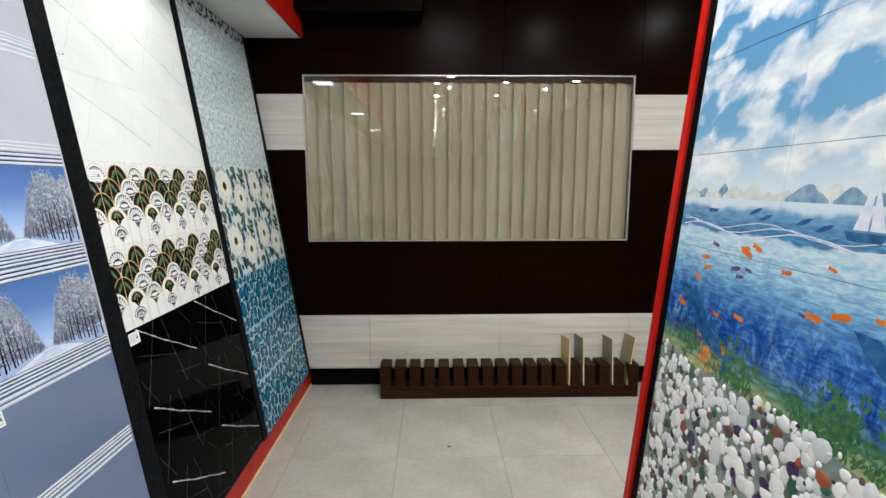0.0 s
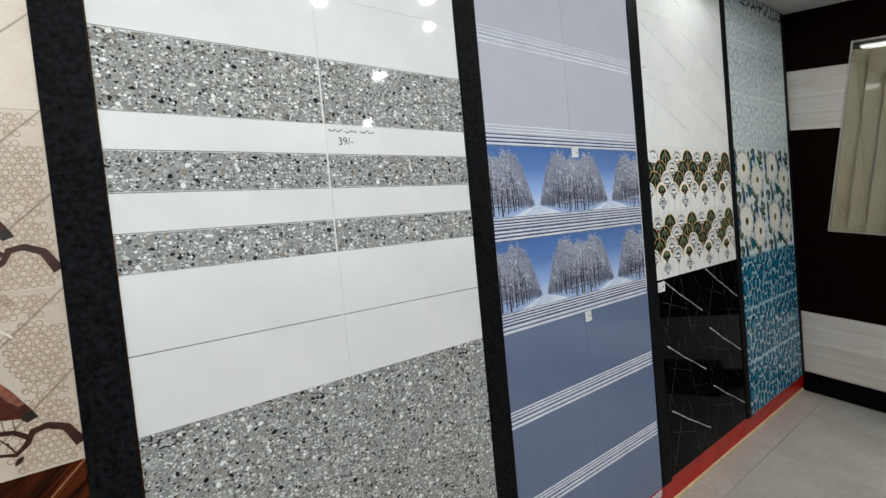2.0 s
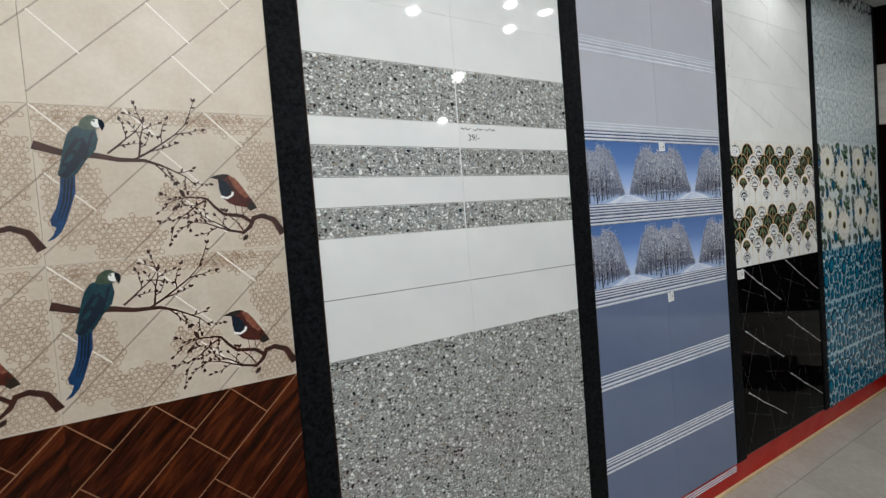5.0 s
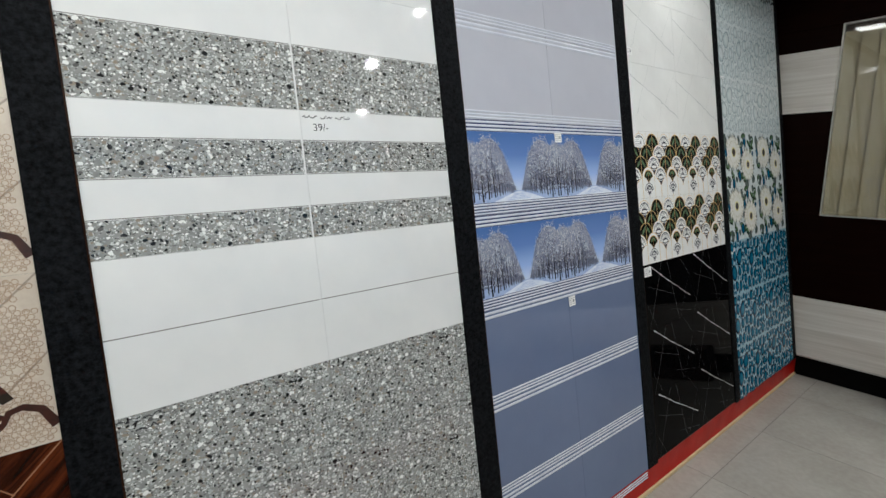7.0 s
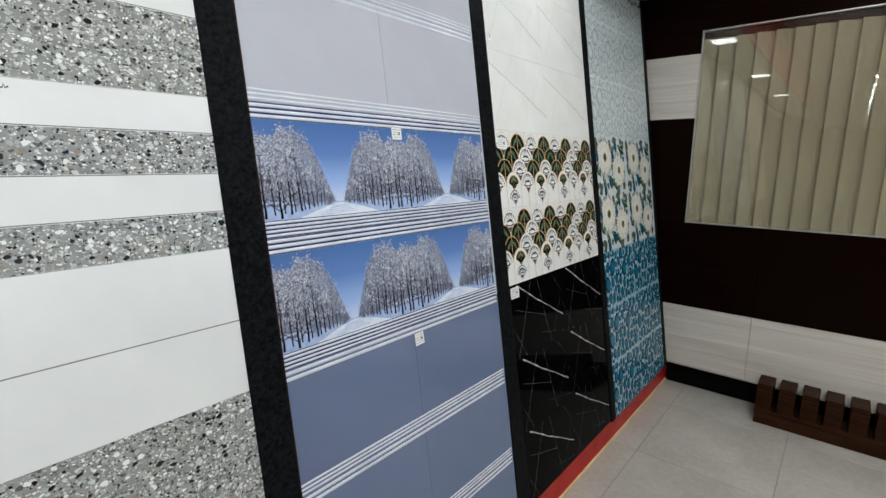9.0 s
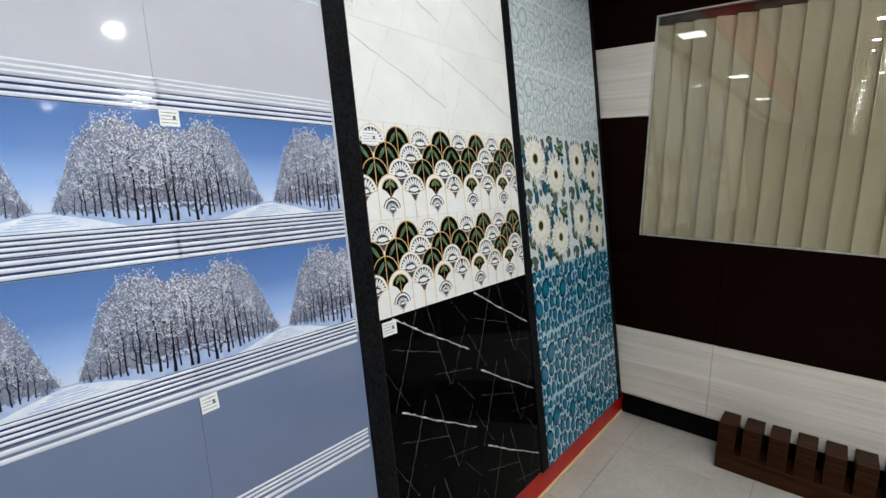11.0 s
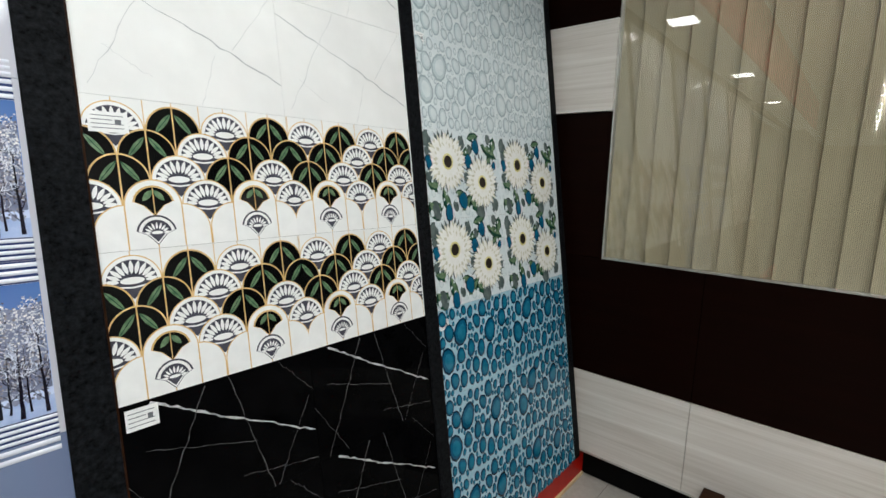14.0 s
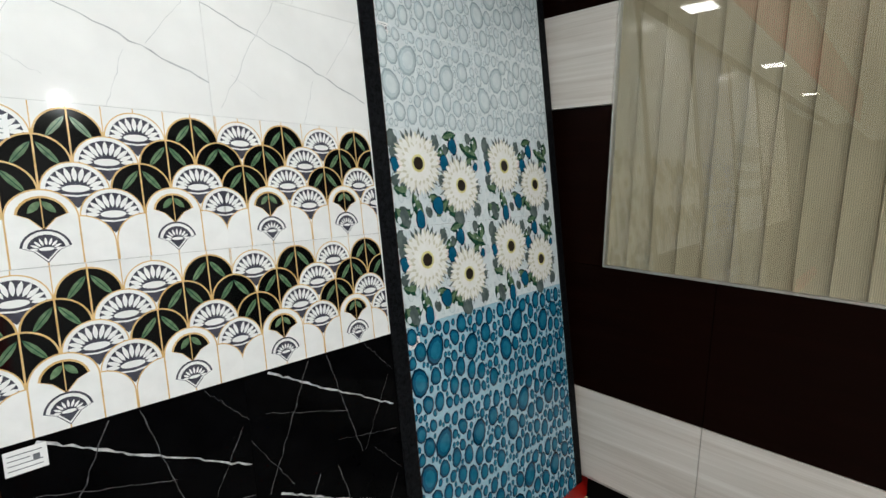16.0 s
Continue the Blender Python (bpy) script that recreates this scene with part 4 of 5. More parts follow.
for c in range(0, 9):
    x = min(max(c * FP / 2, 0.001), FW - 0.001)
    fan_part("gold_line", lambda bm: ribbon(bm, [(x, FH - 0.001), (x, FH - 0.06)], 0.0018, 0.0002, 0))
for row, (centres, kinds) in enumerate((((0.5, 1.5, 2.5, 3.5), "WBWB"), ((0, 1, 2, 3, 4), "BBWBB"), ((0.5, 1.5, 2.5, 3.5), "BWBW"), ((0, 2, 4), "WWW"))):
    for c, kind in zip(centres, kinds):
        fan_part("fan", lambda bm: fan(bm, c * FP, FH - 0.008 - 0.0488 * row, r0, kind, 0.0003 + 0.0005 * row))
for c in (0.5, 1.5, 2.5, 3.5):
    fan_part("arch", lambda bm: arch(bm, c * FP, FH - 0.008 - 0.0488 * 4, r0, 0.0024))
for c in (1, 3):
    u = c * FP
    fan_part("arch", lambda bm: arch(bm, u, FH - 0.008 - 0.0488 * 3, r0, 0.0027, 0.0026))
    fan_part("small_fan", lambda bm: small_fan(bm, u, 0.086, r0 * 0.72, 0.003, True))
    fan_part("small_fan", lambda bm: small_fan(bm, u, 0.029, r0 * 0.7, 0.0034, False))


# pebbles
def pack(w, h, seed, sizes):
    r_ = random.Random(seed)
    out = []
    for n, lo, hi in sizes:
        for _ in range(n * 120):
            if n <= 0:
                break
            r = r_.uniform(lo, hi)
            x, y = r_.uniform(r * 0.85, w - r * 0.85), r_.uniform(r * 1.15, h - r * 1.15)
            if all(((x - a) / 0.88) ** 2 + ((y - b) / 1.16) ** 2 > (r + q) ** 2 * 0.84 for a, b, q in out):
                out.append((x, y, r))
                n -= 1
    return out


def pebble(bm, x, y, r, rnd_, mats, rise=0.0035, wide=0.86, tall=1.14):
    n = 10
    k2, p2, k3, p3 = rnd_.uniform(0, 0.1), rnd_.uniform(0, 6), rnd_.uniform(0, 0.07), rnd_.uniform(0, 6)
    turn = rnd_.uniform(-0.3, 0.3)
    rings = []
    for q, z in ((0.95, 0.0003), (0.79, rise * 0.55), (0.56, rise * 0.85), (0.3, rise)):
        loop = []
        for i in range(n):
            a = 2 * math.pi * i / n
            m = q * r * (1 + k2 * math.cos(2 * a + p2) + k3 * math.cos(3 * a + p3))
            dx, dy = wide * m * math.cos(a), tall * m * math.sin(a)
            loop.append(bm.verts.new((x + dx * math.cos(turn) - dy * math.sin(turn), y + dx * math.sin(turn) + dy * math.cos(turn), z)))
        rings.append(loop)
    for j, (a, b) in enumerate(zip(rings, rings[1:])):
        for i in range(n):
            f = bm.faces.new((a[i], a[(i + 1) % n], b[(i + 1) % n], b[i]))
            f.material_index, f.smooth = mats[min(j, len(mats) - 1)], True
    f = bm.faces.new(rings[-1])
    f.material_index, f.smooth = mats[-1], True


def pebble_print(w, seed, mats):
    rest = bmesh.new()
    r_ = random.Random(seed)
    out = []
    for x, y, r in pack(w, 0.298, seed, ((3, 0.042, 0.05), (26, 0.026, 0.034), (40, 0.016, 0.022), (70, 0.0075, 0.012))):
        if r > 0.0124:
            bm = bmesh.new()
            pebble(bm, x, y, r, r_, (0, 1, 2))
            out.append(("pebble", mesh_of("pebble", bm, mats)))
        else:
            pebble(rest, x, y, r, r_, (0, 1, 2), 0.002)
    return out + [("pebble_bed", mesh_of("pebble_bed", rest, mats))]


def daisy(bm, x, y, r, rnd_):
    for layer, (n, k, w, m) in enumerate(((26, 1.08, 0.0012, 6), (26, 1.0, 0.0018, 1), (26, 0.98, 0.0026, 0), (22, 0.7, 0.0034, 1), (22, 0.64, 0.0038, 0))):
        for i in range(n):
            a = 2 * math.pi * (i + 0.5 * layer) / n + rnd_.uniform(-0.06, 0.06)
            lens_shape(bm, x + 0.16 * r * math.cos(a), y + 0.16 * r * math.sin(a), (k - 0.16) * r * rnd_.uniform(0.9, 1.05), r * 0.2, a, w + 0.00005 * (i % 3), m)
    disc(bm, x, y, r * 0.27, r * 0.27, 0.0042, 2, n=18)
    disc(bm, x, y, r * 0.2, r * 0.2, 0.0045, 3, n=16)


def daisy_print(w, seed):
    bm = bmesh.new()
    r_ = random.Random(seed)
    h = 0.298
    for x, y, r in pack(w, h, seed, ((34, 0.012, 0.02), (90, 0.006, 0.01))):
        pebble(bm, x, y, r, r_, (4, 5, 5), 0.0015)
    for x, y, r in ((0.09, 0.88, 0.028), (0.53, 0.89, 0.022), (0.1, 0.48, 0.02), (0.16, 0.1, 0.032), (0.72, 0.07, 0.034), (0.56, 0.47, 0.018), (0.96, 0.4, 0.02), (0.05, 0.75, 0.018), (0.62, 0.8, 0.018), (0.94, 0.12, 0.026), (0.4, 0.14, 0.018), (0.9, 0.94, 0.02)):
        pebble(bm, max(x - 0.06, 0.05) * w, y * h, r, r_, (6, 6, 6), 0.002)
    for x, y, a, l, wd in ((0.78, 0.88, -0.5, 0.11, 0.04), (0.52, 0.74, 0.35, 0.07, 0.035), (0.07, 0.4, -0.25, 0.075, 0.04), (0.25, 0.34, -1.2, 0.1, 0.04), (0.47, 0.08, 0.7, 0.09, 0.04), (0.83, 0.66, 0.3, 0.06, 0.035), (0.08, 0.2, -1.0, 0.075, 0.045), (0.9, 0.2, 1.2, 0.06, 0.03), (0.02, 0.75, 0.3, 0.06, 0.04), (0.6, 0.93, 0.2, 0.07, 0.035), (0.95, 0.78, 1.4, 0.06, 0.04), (0.58, 0.2, -0.6, 0.07, 0.04), (0.03, 0.06, 0.4, 0.08, 0.04), (0.4, 0.3, -0.3, 0.06, 0.035)):
        x = max(x - 0.06, 0.02)
        lens_shape(bm, x * w, y * h, l, wd, a, 0.0012, 8)
        lens_shape(bm, x * w + 0.004, y * h, l * 0.85, wd * 0.5, a + 0.06, 0.00135, 7)
    for x, y, r in ((0.71, 0.84, 0.024), (0.6, 0.66, 0.023), (0.09, 0.63, 0.019), (0.5, 0.2, 0.027), (0.31, 0.07, 0.022), (0.96, 0.62, 0.014)):
        pebble(bm, max(x - 0.06, 0.06) * w, y * h, r * 1.2, r_, (9, 10, 10), 0.003, 0.85, 1.3 if x < 0.4 else 1.1)
    mats = ["petal", "petal_shade", "pollen", "seed", "pale_mid", "pale_top", "slate_pebble", "leaf_green", "leaf_dark", "teal_rim", "teal_mid"]
    out = [("leaf_bed", mesh_of("leaf_bed", bm, mats))]
    for x, y, r in ((0.27, 0.645, 0.102), (0.705, 0.41, 0.096)):
        bm = bmesh.new()
        daisy(bm, x * w, y * h, r, r_)
        out.append(("daisy", mesh_of("daisy", bm, mats)))
    return out


W5 = (0.429, 0.44)
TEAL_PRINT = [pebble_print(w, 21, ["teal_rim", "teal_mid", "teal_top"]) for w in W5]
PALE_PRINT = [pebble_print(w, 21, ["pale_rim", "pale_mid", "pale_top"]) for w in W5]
DAISY_PRINT = [daisy_print(w, 33) for w in W5]

NOPRINT = []
P1U = [-5.144, -4.700, -4.256, -3.812]
b1 = board_thing("cream tiles with parrots on branches above rosewood tiles", P1U[0], P1U[-1])
tile_grid(b1, "tile", P1U, 1.011, 0.3065, lambda k, j: ("rosewood", WOOD_PRINT) if k < 0 else ("bird_tile", BIRD_PRINT if k < 2 else CREAM_PRINT))
P2U = [-3.735, -3.288, -2.850]
b2 = board_thing("white tiles with grey terrazzo bands and terrazzo base", P2U[0], P2U[-1])
tile_grid(b2, "tile", P2U, 1.018, 0.307, lambda k, j: ("terrazzo", NOPRINT) if k < 0 else ("white_tile", {0: GROOVE_PRINT, 1: BANDS_PRINT, 2: TOPBAND_PRINT}.get(k, GROOVE_PRINT)))
P3U = [-2.768, -2.345, -1.905]
b3 = board_thing("lilac and slate blue tiles with snowy avenue pictures", P3U[0], P3U[-1])
tile_grid(b3, "tile", P3U, 1.031, 0.302, lambda k, j: ("slate", STRIPE_PRINT) if k < 0 else (("lilac", AVENUE_PRINT) if k < 2 else ("lilac", STRIPE_PRINT)))
P4U = [-1.83, -1.415, -0.99]
b4 = board_thing("white marble tiles with black fans above black marble", P4U[0], P4U[-1])
tile_grid(b4, "tile", P4U, 1.043, 0.2905, lambda k, j: ("marble_black", BLACKVEIN_PRINT) if k < 0 else (("marble_white", FAN_PRINT) if k < 2 else ("marble_white", WHITEVEIN_PRINT)))
P5U = [-0.937, -0.508, -0.068]
b5 = board_thing("pebble tiles in pale grey, daisies and teal", P5U[0], P5U[-1])
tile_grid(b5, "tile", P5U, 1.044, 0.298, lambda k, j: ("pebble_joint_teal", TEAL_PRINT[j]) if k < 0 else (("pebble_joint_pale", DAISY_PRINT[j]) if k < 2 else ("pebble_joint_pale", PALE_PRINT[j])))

# price labels and handwriting on the boards
label_part(b3, -2.325, 1.585, 0.05, 0.045, 0)
label_part(b3, -2.325, 0.985, 0.048, 0.048, 3)
label_part(b4, -1.785, 1.575, 0.085, 0.05, 0)
label_part(b4, -1.79, 1.012, 0.075, 0.055, 0)
label_part(b4, -1.805, 1.96, 0.05, 0.04, 0)
label_part(b5, -0.905, 1.575, 0.05, 0.05, 0)
label_part(b5, -0.905, 0.995, 0.06, 0.045, 2)
label_part(b5, -0.905, 1.925, 0.05, 0.045, 0)


def written(board, name, text, u, v, size):
    c = bpy.data.curves.new(name, "FONT")
    c.body, c.size = text, size
    ob = bpy.data.objects.new(name, c)
    scene.collection.objects.link(ob)
    dg = bpy.context.evaluated_depsgraph_get()
    me = bpy.data.meshes.new_from_object(ob.evaluated_get(dg))
    bpy.data.objects.remove(ob)
    me.materials.clear()
    me.materials.append(M["ink"])
    part(name, me, None, board, "black felt-pen writing", at=Matrix.Translation((u, v, 0.0004)) @ pose(0, 0, 0, 0, 0, 2))


written(b2, "writing", "39/-", -3.258, 1.583, 0.026)
bm = bmesh.new()
for u0, u1 in ((-3.282, -3.245), (-3.236, -3.205), (-3.196, -3.155)):
    ribbon(bm, jitter_line((u0, 1.617), (u1, 1.618), 12, 0.004), 0.0022, 0.0004)
for u0, u1 in ((-3.73, -3.69), (-3.684, -3.655)):
    ribbon(bm, jitter_line((u0, 1.008), (u1, 1.012), 10, 0.004), 0.0022, 0.0008)
ribbon(bm, jitter_line((-3.70, 0.988), (-3.66, 0.990), 12, 0.005), 0.003, 0.0008)
part("scribble", bm, "ink", b2, "small unreadable felt-pen scribble")["kind"] = "stuff"

# ---- seascape board on the other side of the aisle ----
LEAN_2 = radians(5.6)
MURAL = Matrix(((0, math.sin(LEAN_2), -math.cos(LEAN_2), 1.6), (-1, 0, 0, -0.13), (0, math.cos(LEAN_2), math.sin(LEAN_2), 0), (0, 0, 0, 1)))


def seascape():
    n = Nodes("seascape_print")
    v = n.coords((1, 1, 1))
    sep = n.add("ShaderNodeSeparateXYZ")
    n.link(v, sep.inputs[0])
    wob = n.noise(n.coords((9, 1, 1)), 1.0, 3)
    h = n.add("ShaderNodeMath")
    h.operation = "MULTIPLY_ADD"
    h.inputs[1].default_value = 0.05
    n.link(wob, h.inputs[0]), n.link(sep.outputs[1], h.inputs[2])
    # position up the board, from the pebbles to the top
    t = n.add("ShaderNodeMapRange")
    t.inputs["From Min"].default_value, t.inputs["From Max"].default_value = 1.0, 2.45
    n.link(h.outputs[0], t.inputs[0])
    base = n.ramp(t.outputs[0], [(0.0, srgb(176, 180, 120)), (0.045, srgb(92, 140, 120)), (0.08, srgb(24, 66, 140)), (0.14, srgb(40, 98, 178)), (0.2, srgb(116, 172, 214)), (0.25, srgb(176, 212, 232)), (0.288, srgb(196, 224, 236)),
                                 (0.292, srgb(70, 128, 178)), (0.335, srgb(110, 160, 200)), (0.345, srgb(210, 228, 238)), (0.37, srgb(220, 234, 242)), (0.5, srgb(112, 168, 208)), (1.0, srgb(60, 124, 184))])
    cl = n.noise(slanted(n, (1.15, 0.8, 1), 0.35), 6.0, 8, 0.5, 0.15)
    cmask = n.ramp(cl, [(0.44, (0, 0, 0, 1)), (0.54, (1, 1, 1, 1))])
    above = n.ramp(t.outputs[0], [(0.36, (0, 0, 0, 1)), (0.42, (1, 1, 1, 1))])
    both = n.mix(1.0, cmask, above, "MULTIPLY")
    shade = n.ramp(n.noise(n.coords((1.2, 2, 1), shift=(0.05, 0.06, 0)), 7, 5), [(0.35, srgb(186, 206, 222)), (0.6, srgb(240, 244, 246))])
    col = n.mix(both, base, shade)
    water = n.noise(n.coords((5, 22, 1)), 4.0, 6, 0.65, 0.8)
    wm = n.ramp(water, [(0.4, (0.32, 0.32, 0.32, 1)), (0.62, (0.72, 0.72, 0.72, 1))])
    reef = n.ramp(n.noise(n.coords((2.2, 1.2, 1)), 9.0, 7, 0.7, 1.2), [(0.4, srgb(28, 62, 140)), (0.52, srgb(66, 124, 198)), (0.64, srgb(150, 196, 228))])
    depth = n.ramp(t.outputs[0], [(0.05, (0, 0, 0, 1)), (0.09, (0.65, 0.65, 0.65, 1)), (0.15, (0.4, 0.4, 0.4, 1)), (0.2, (0, 0, 0, 1))])
    col = n.mix(depth, col, reef)
    below = n.ramp(t.outputs[0], [(0.3, (0.9, 0.9, 0.9, 1)), (0.36, (0, 0, 0, 1))])
    col = n.mix(below, col, n.mix(1.0, col, wm, "OVERLAY"))
    return n.done(col, 0.07)


M["seascape"] = seascape()
cmat("fish", "orange_fish_print", (214, 104, 34), (236, 140, 60), 0.15)
cmat("fish_dark", "purple_fish_print", (84, 70, 110), (120, 100, 140), 0.15)
cmat("dolphin", "blue_dolphin_print", (24, 74, 128), (58, 118, 170), 0.15)
cmat("mount", "blue_mountain_print", (84, 128, 168), (160, 190, 208), 0.15)
cmat("mount_pale", "snowy_mountain_print", (190, 206, 202), (226, 234, 230), 0.15)
cmat("weed", "green_weed_print", (40, 96, 72), (96, 140, 84), 0.15, 60)
cmat("coral", "orange_coral_print", (200, 110, 40), (232, 170, 90), 0.15, 60)
M["stone_mix"] = island("white_pebble_print", [(0.0, srgb(206, 214, 214)), (0.3, srgb(226, 230, 230)), (0.7, srgb(240, 241, 240)), (1.0, srgb(246, 246, 244))], 0.1)
M["gem_mix"] = island("coloured_pebble_print", [(0.0, srgb(52, 40, 78)), (0.25, srgb(80, 56, 100)), (0.45, srgb(42, 96, 74)), (0.62, srgb(70, 110, 84)), (0.78, srgb(120, 82, 64)), (0.92, srgb(70, 70, 76)), (1.0, srgb(186, 92, 46))], 0.1)
MU0, MU1 = 1.665, 4.365
mural = board_thing("glossy seascape tile mural with fish above white pebbles", MU0, MU1, MURAL)
vs = [VBOT, 0.458, 0.751, 1.044, 1.337, 1.63, 1.923, 2.216, VTOP]
for v0, v1 in zip(vs, vs[1:]):
    for k in range(6):
        part("tile", box(MU0 + 0.45 * k + 0.0006, MU0 + 0.45 * (k + 1) - 0.0006, v0 + 0.0006, v1 - 0.0006, -0.008, 0.0, 0.0007), "seascape", mural)
part("frame", box(1.592, 1.63, VBOT, VTOP, -0.04, 0.014, 0.002), "red", mural, "red painted edge frame")
part("inner_frame", box(1.631, MU0, VBOT, VTOP, -0.03, 0.004, 0.001), "black", mural, "black inner frame")
part("kerb_board", box(1.56, MU1, 0.0, VBOT - 0.002, -0.04, 0.03, 0.002), "red", mural, "red painted kerb board")
rm = random.Random(5)


def on_mural(name, fn, mats, label=""):
    bm = bmesh.new()
    fn(bm)
    ob = part(name, bm, mats, mural, label)
    if name.endswith("_bed"):
        ob["kind"] = "stuff"


def stones(bm):
    out = []
    for n, lo, hi in ((620, 0.016, 0.028), (1000, 0.011, 0.016), (900, 0.006, 0.009)):
        for _ in range(n * 12):
            if n <= 0:
                break
            r = rm.uniform(lo, hi)
            x = rm.uniform(MU0 + r, 3.5 - r)
            top = 1.0 + 0.02 * math.sin(9 * x) - r
            y = VBOT + 0.03 + (top - VBOT - 0.03) * rm.random()
            if all((x - a) ** 2 + (y - b) ** 2 > ((r + q) * 0.5) ** 2 for a, b, q in out):
                out.append((x, y, r))
                n -= 1
    for x, y, r in out:
        gem = rm.random() < 0.33
        tall = rm.uniform(0.75, 1.35)
        pebble(bm, x, y, r * (0.9 if gem else 1.05), rm, (1, 1, 1) if gem else (0, 0, 0), 0.003 + 0.0015 * rm.random(), 1.0 / tall ** 0.5, tall ** 0.5)


cmat("stone_ground", "grey_green_shadow_print", (104, 120, 116), (150, 162, 156), 0.15, 40)
bm = bmesh.new()
flat(bm, [(MU0 + 0.001, VBOT + 0.001), (MU1 - 0.001, VBOT + 0.001)] + [(MU1 - 0.001 - (MU1 - MU0 - 0.002) * i / 24, 0.985 + 0.012 * math.sin(2.2 * i)) for i in range(25)], 0.00025)
part("stone_bed", bm, "stone_ground", mural)
on_mural("pebble_bed", stones, ["stone_mix", "gem_mix"])


def fish(bm, x, y, s, m, a):
    disc(bm, x, y, s, s * 0.42, 0.0006, m, a, 12)
    tx, ty = x - s * 0.75 * math.cos(a), y - s * 0.75 * math.sin(a)
    lens_shape(bm, tx, ty, s * 0.8, s * 0.55, a + 2.7, 0.0007, m)
    lens_shape(bm, tx, ty, s * 0.8, s * 0.5, a + 3.6, 0.0007, m)


def dolphin(bm, x, y, s):
    lens_shape(bm, x - s, y + s * 0.4, 2 * s, s * 0.5, -0.45, 0.0006, 2)
    lens_shape(bm, x, y, s * 0.5, s * 0.2, 1.9, 0.0007, 2)
    lens_shape(bm, x + s * 0.75, y - s * 0.42, s * 0.5, s * 0.18, 0.3, 0.0007, 2)
    lens_shape(bm, x + s * 0.75, y - s * 0.42, s * 0.5, s * 0.18, -1.2, 0.0007, 2)


SEA_MATS = ["fish", "fish_dark", "dolphin", "snow"]
for i in range(50):
    on_mural("fish", lambda bm: fish(bm, rm.uniform(MU0 + 0.05, 3.3), rm.uniform(1.06, 1.38), rm.uniform(0.01, 0.021), 0 if rm.random() < 0.72 else 1, rm.uniform(-0.4, 0.25)), SEA_MATS)
for d in ((1.83, 1.17, 0.11), (1.93, 1.09, 0.1), (2.5, 1.2, 0.12), (2.75, 1.1, 0.1)):
    on_mural("dolphin", lambda bm: dolphin(bm, *d), SEA_MATS)


def ridge(bm):
    x = MU0 + 0.002
    while x < 4.2:
        wd, hh = rm.uniform(0.05, 0.14), rm.uniform(0.018, 0.05)
        n = 11
        top = [(x + wd * i / n, 1.497 + hh * (1 - abs(2 * i / n - 1)) * rm.uniform(0.75, 1.05) + 0.004) for i in range(n + 1)]
        flat(bm, top + [(x + wd, 1.494), (x, 1.494)], 0.0004 + 0.00002 * (rm.random()), 0 if rm.random() < 0.22 else 1)
        x += wd * 0.5


on_mural("mountains_print", ridge, ["mount", "mount_pale"])


def boat(bm, x, y, s):
    flat(bm, [(x - s * 0.6, y), (x + s * 0.6, y), (x + s * 0.45, y - s * 0.22), (x - s * 0.45, y - s * 0.22)], 0.0006, 2)
    flat(bm, [(x - s * 0.35, y + s * 0.05), (x + s * 0.05, y + s * 0.05), (x + s * 0.05, y + s * 1.5)], 0.0007, 3)
    flat(bm, [(x + s * 0.1, y + s * 0.05), (x + s * 0.5, y + s * 0.05), (x + s * 0.1, y + s * 1.2)], 0.0007, 3)


for d in ((1.84, 1.462, 0.045), (2.36, 1.44, 0.085)):
    on_mural("sailing_boat", lambda bm: boat(bm, *d), SEA_MATS)
for x, y in ((2.03, 1.455), (2.07, 1.44), (2.2, 1.44), (2.26, 1.43)):
    on_mural("leaping_dolphin", lambda bm: lens_shape(bm, x - 0.025, y, 0.055, 0.012, 0.35, 0.0007, 2), SEA_MATS)


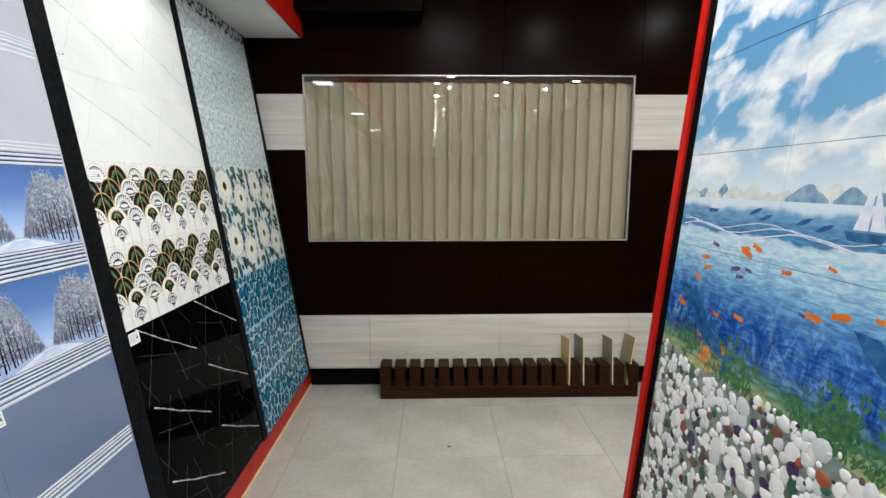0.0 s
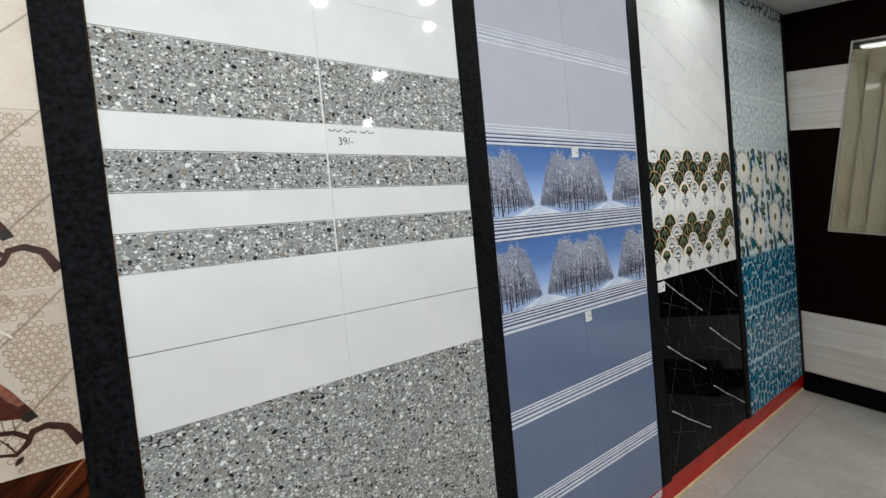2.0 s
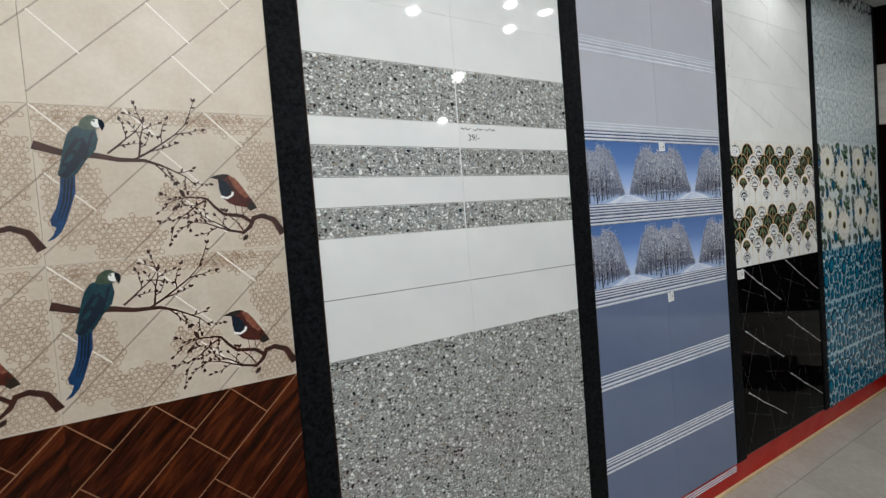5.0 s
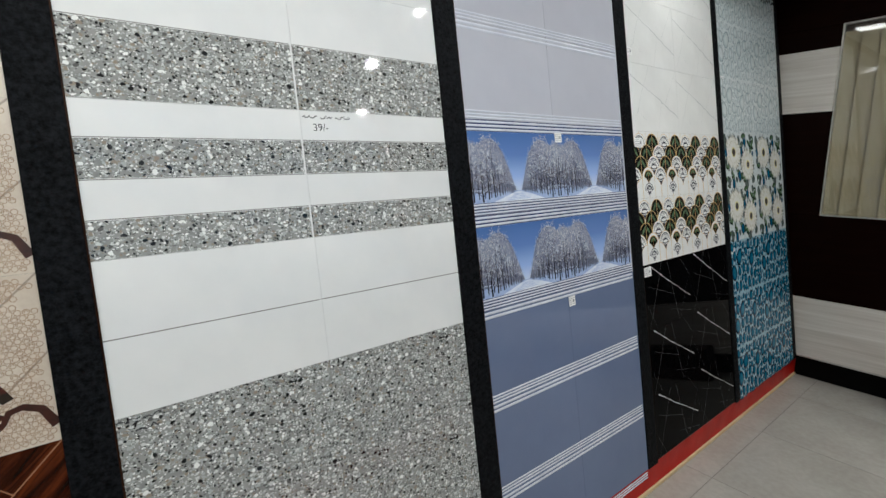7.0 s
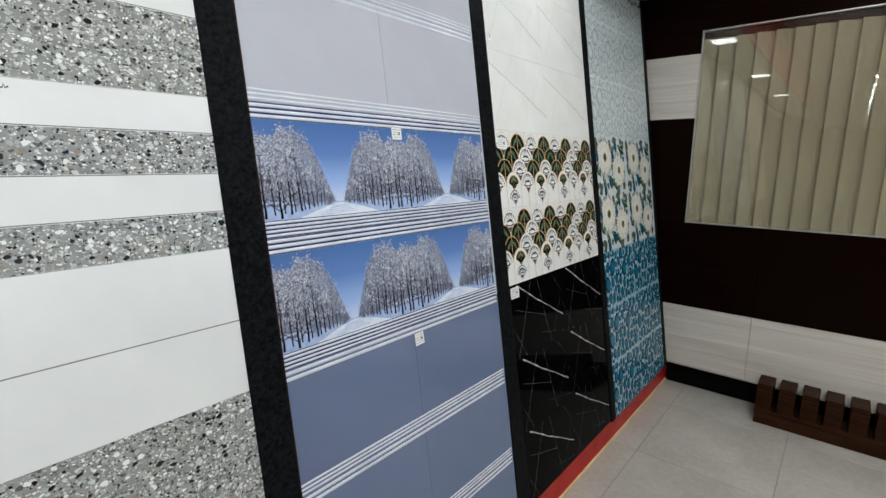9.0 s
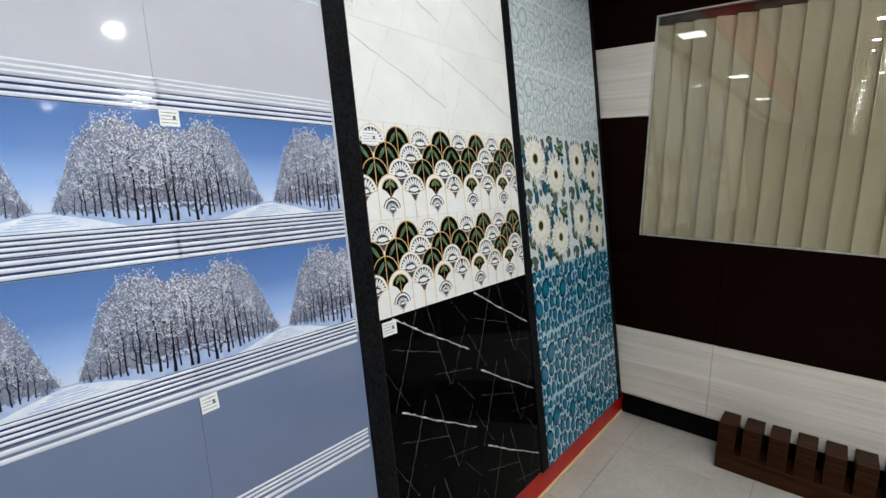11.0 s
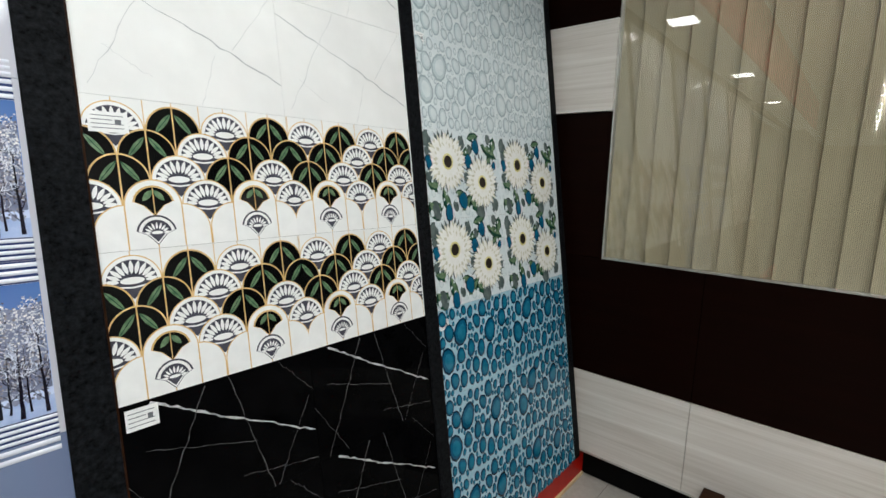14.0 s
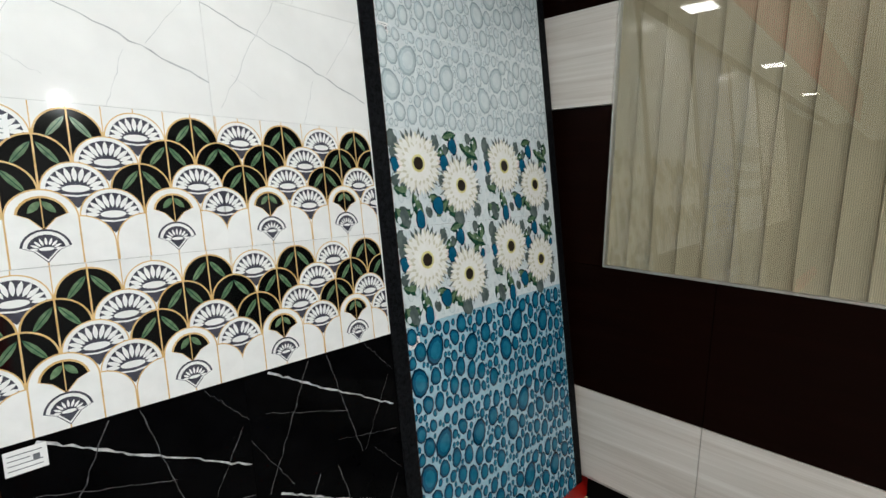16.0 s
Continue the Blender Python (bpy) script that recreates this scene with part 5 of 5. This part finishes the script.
def plants(bm):
    tufts = [(rm.uniform(MU0 + 0.03, 3.4), rm.uniform(0.05, 0.13), 1 if rm.random() < 0.22 else 0) for _ in range(26)]
    for i in range(620):
        cx, high, m = tufts[i % 26]
        x = min(max(cx + rm.gauss(0, 0.028), MU0 + 0.02), 3.4)
        y = 0.985 + high * rm.random() ** 1.3
        for k in range(4):
            lens_shape(bm, x + rm.uniform(-0.012, 0.012), y + rm.uniform(-0.008, 0.012), rm.uniform(0.012, 0.03), rm.uniform(0.004, 0.009), rm.uniform(0.7, 2.4), 0.0005 + 0.00002 * k, m)
    for k in range(3):
        ribbon(bm, [(MU0 + 0.02 + 0.06 * i, 1.405 + 0.014 * math.sin(0.9 * i + k) + 0.008 * k) for i in range(42)], 0.0035 - 0.0008 * k, 0.00045, 2)


on_mural("reef_print", plants, ["weed", "coral", "snow"])

# ---- floor tiles ----
ground = tagged(new("floor", mesh_of("floor", box(-0.75, XR, YF, 0.15, -0.05, -0.0025), "joint")), "large ivory vitrified floor tiles with dark joints", "floor", kind="structure")
FT = mesh_of("floor_tile", box(0.001, 0.594, 0.001, 0.614, -0.002, 0.0, 0.0008), "floor")
far = bmesh.new()
for ix in range(-2, 6):
    for iy in range(-39, 1):
        x0, y0 = 0.085 + 0.595 * ix, -0.28 + 0.615 * iy
        if y0 > -6:
            x1, y1 = min(x0 + 0.595, XR), min(y0 + 0.615, 0.099)
            if y1 < y0 + 0.6 or x1 < x0 + 0.59:
                part("floor_tile", box(x0 + 0.001, x1 - 0.001, y0 + 0.001, y1, -0.002, 0.0, 0.0008), "floor", ground)
            else:
                part("floor_tile", FT, None, ground, at=pose(x0, y0, 0))
        else:
            add_box(far, x0 + 0.001, min(x0 + 0.594, XR), max(y0 + 0.001, YF), y0 + 0.614, -0.002, 0.0)
tagged(part("far_floor_tiles", far, "floor", ground), kind="stuff")
chip = thing("floor_chip", "small dark chip in a floor tile", "floor mark", at=pose(0.978, -0.79, 0.0004))
bm = bmesh.new()
flat(bm, [(0.013 * math.cos(a) * (1 + 0.25 * math.sin(3 * a)), 0.009 * math.sin(a)) for a in [i * 0.524 for i in range(12)]], 0.0005)
part("chip", bm, "ink", chip)
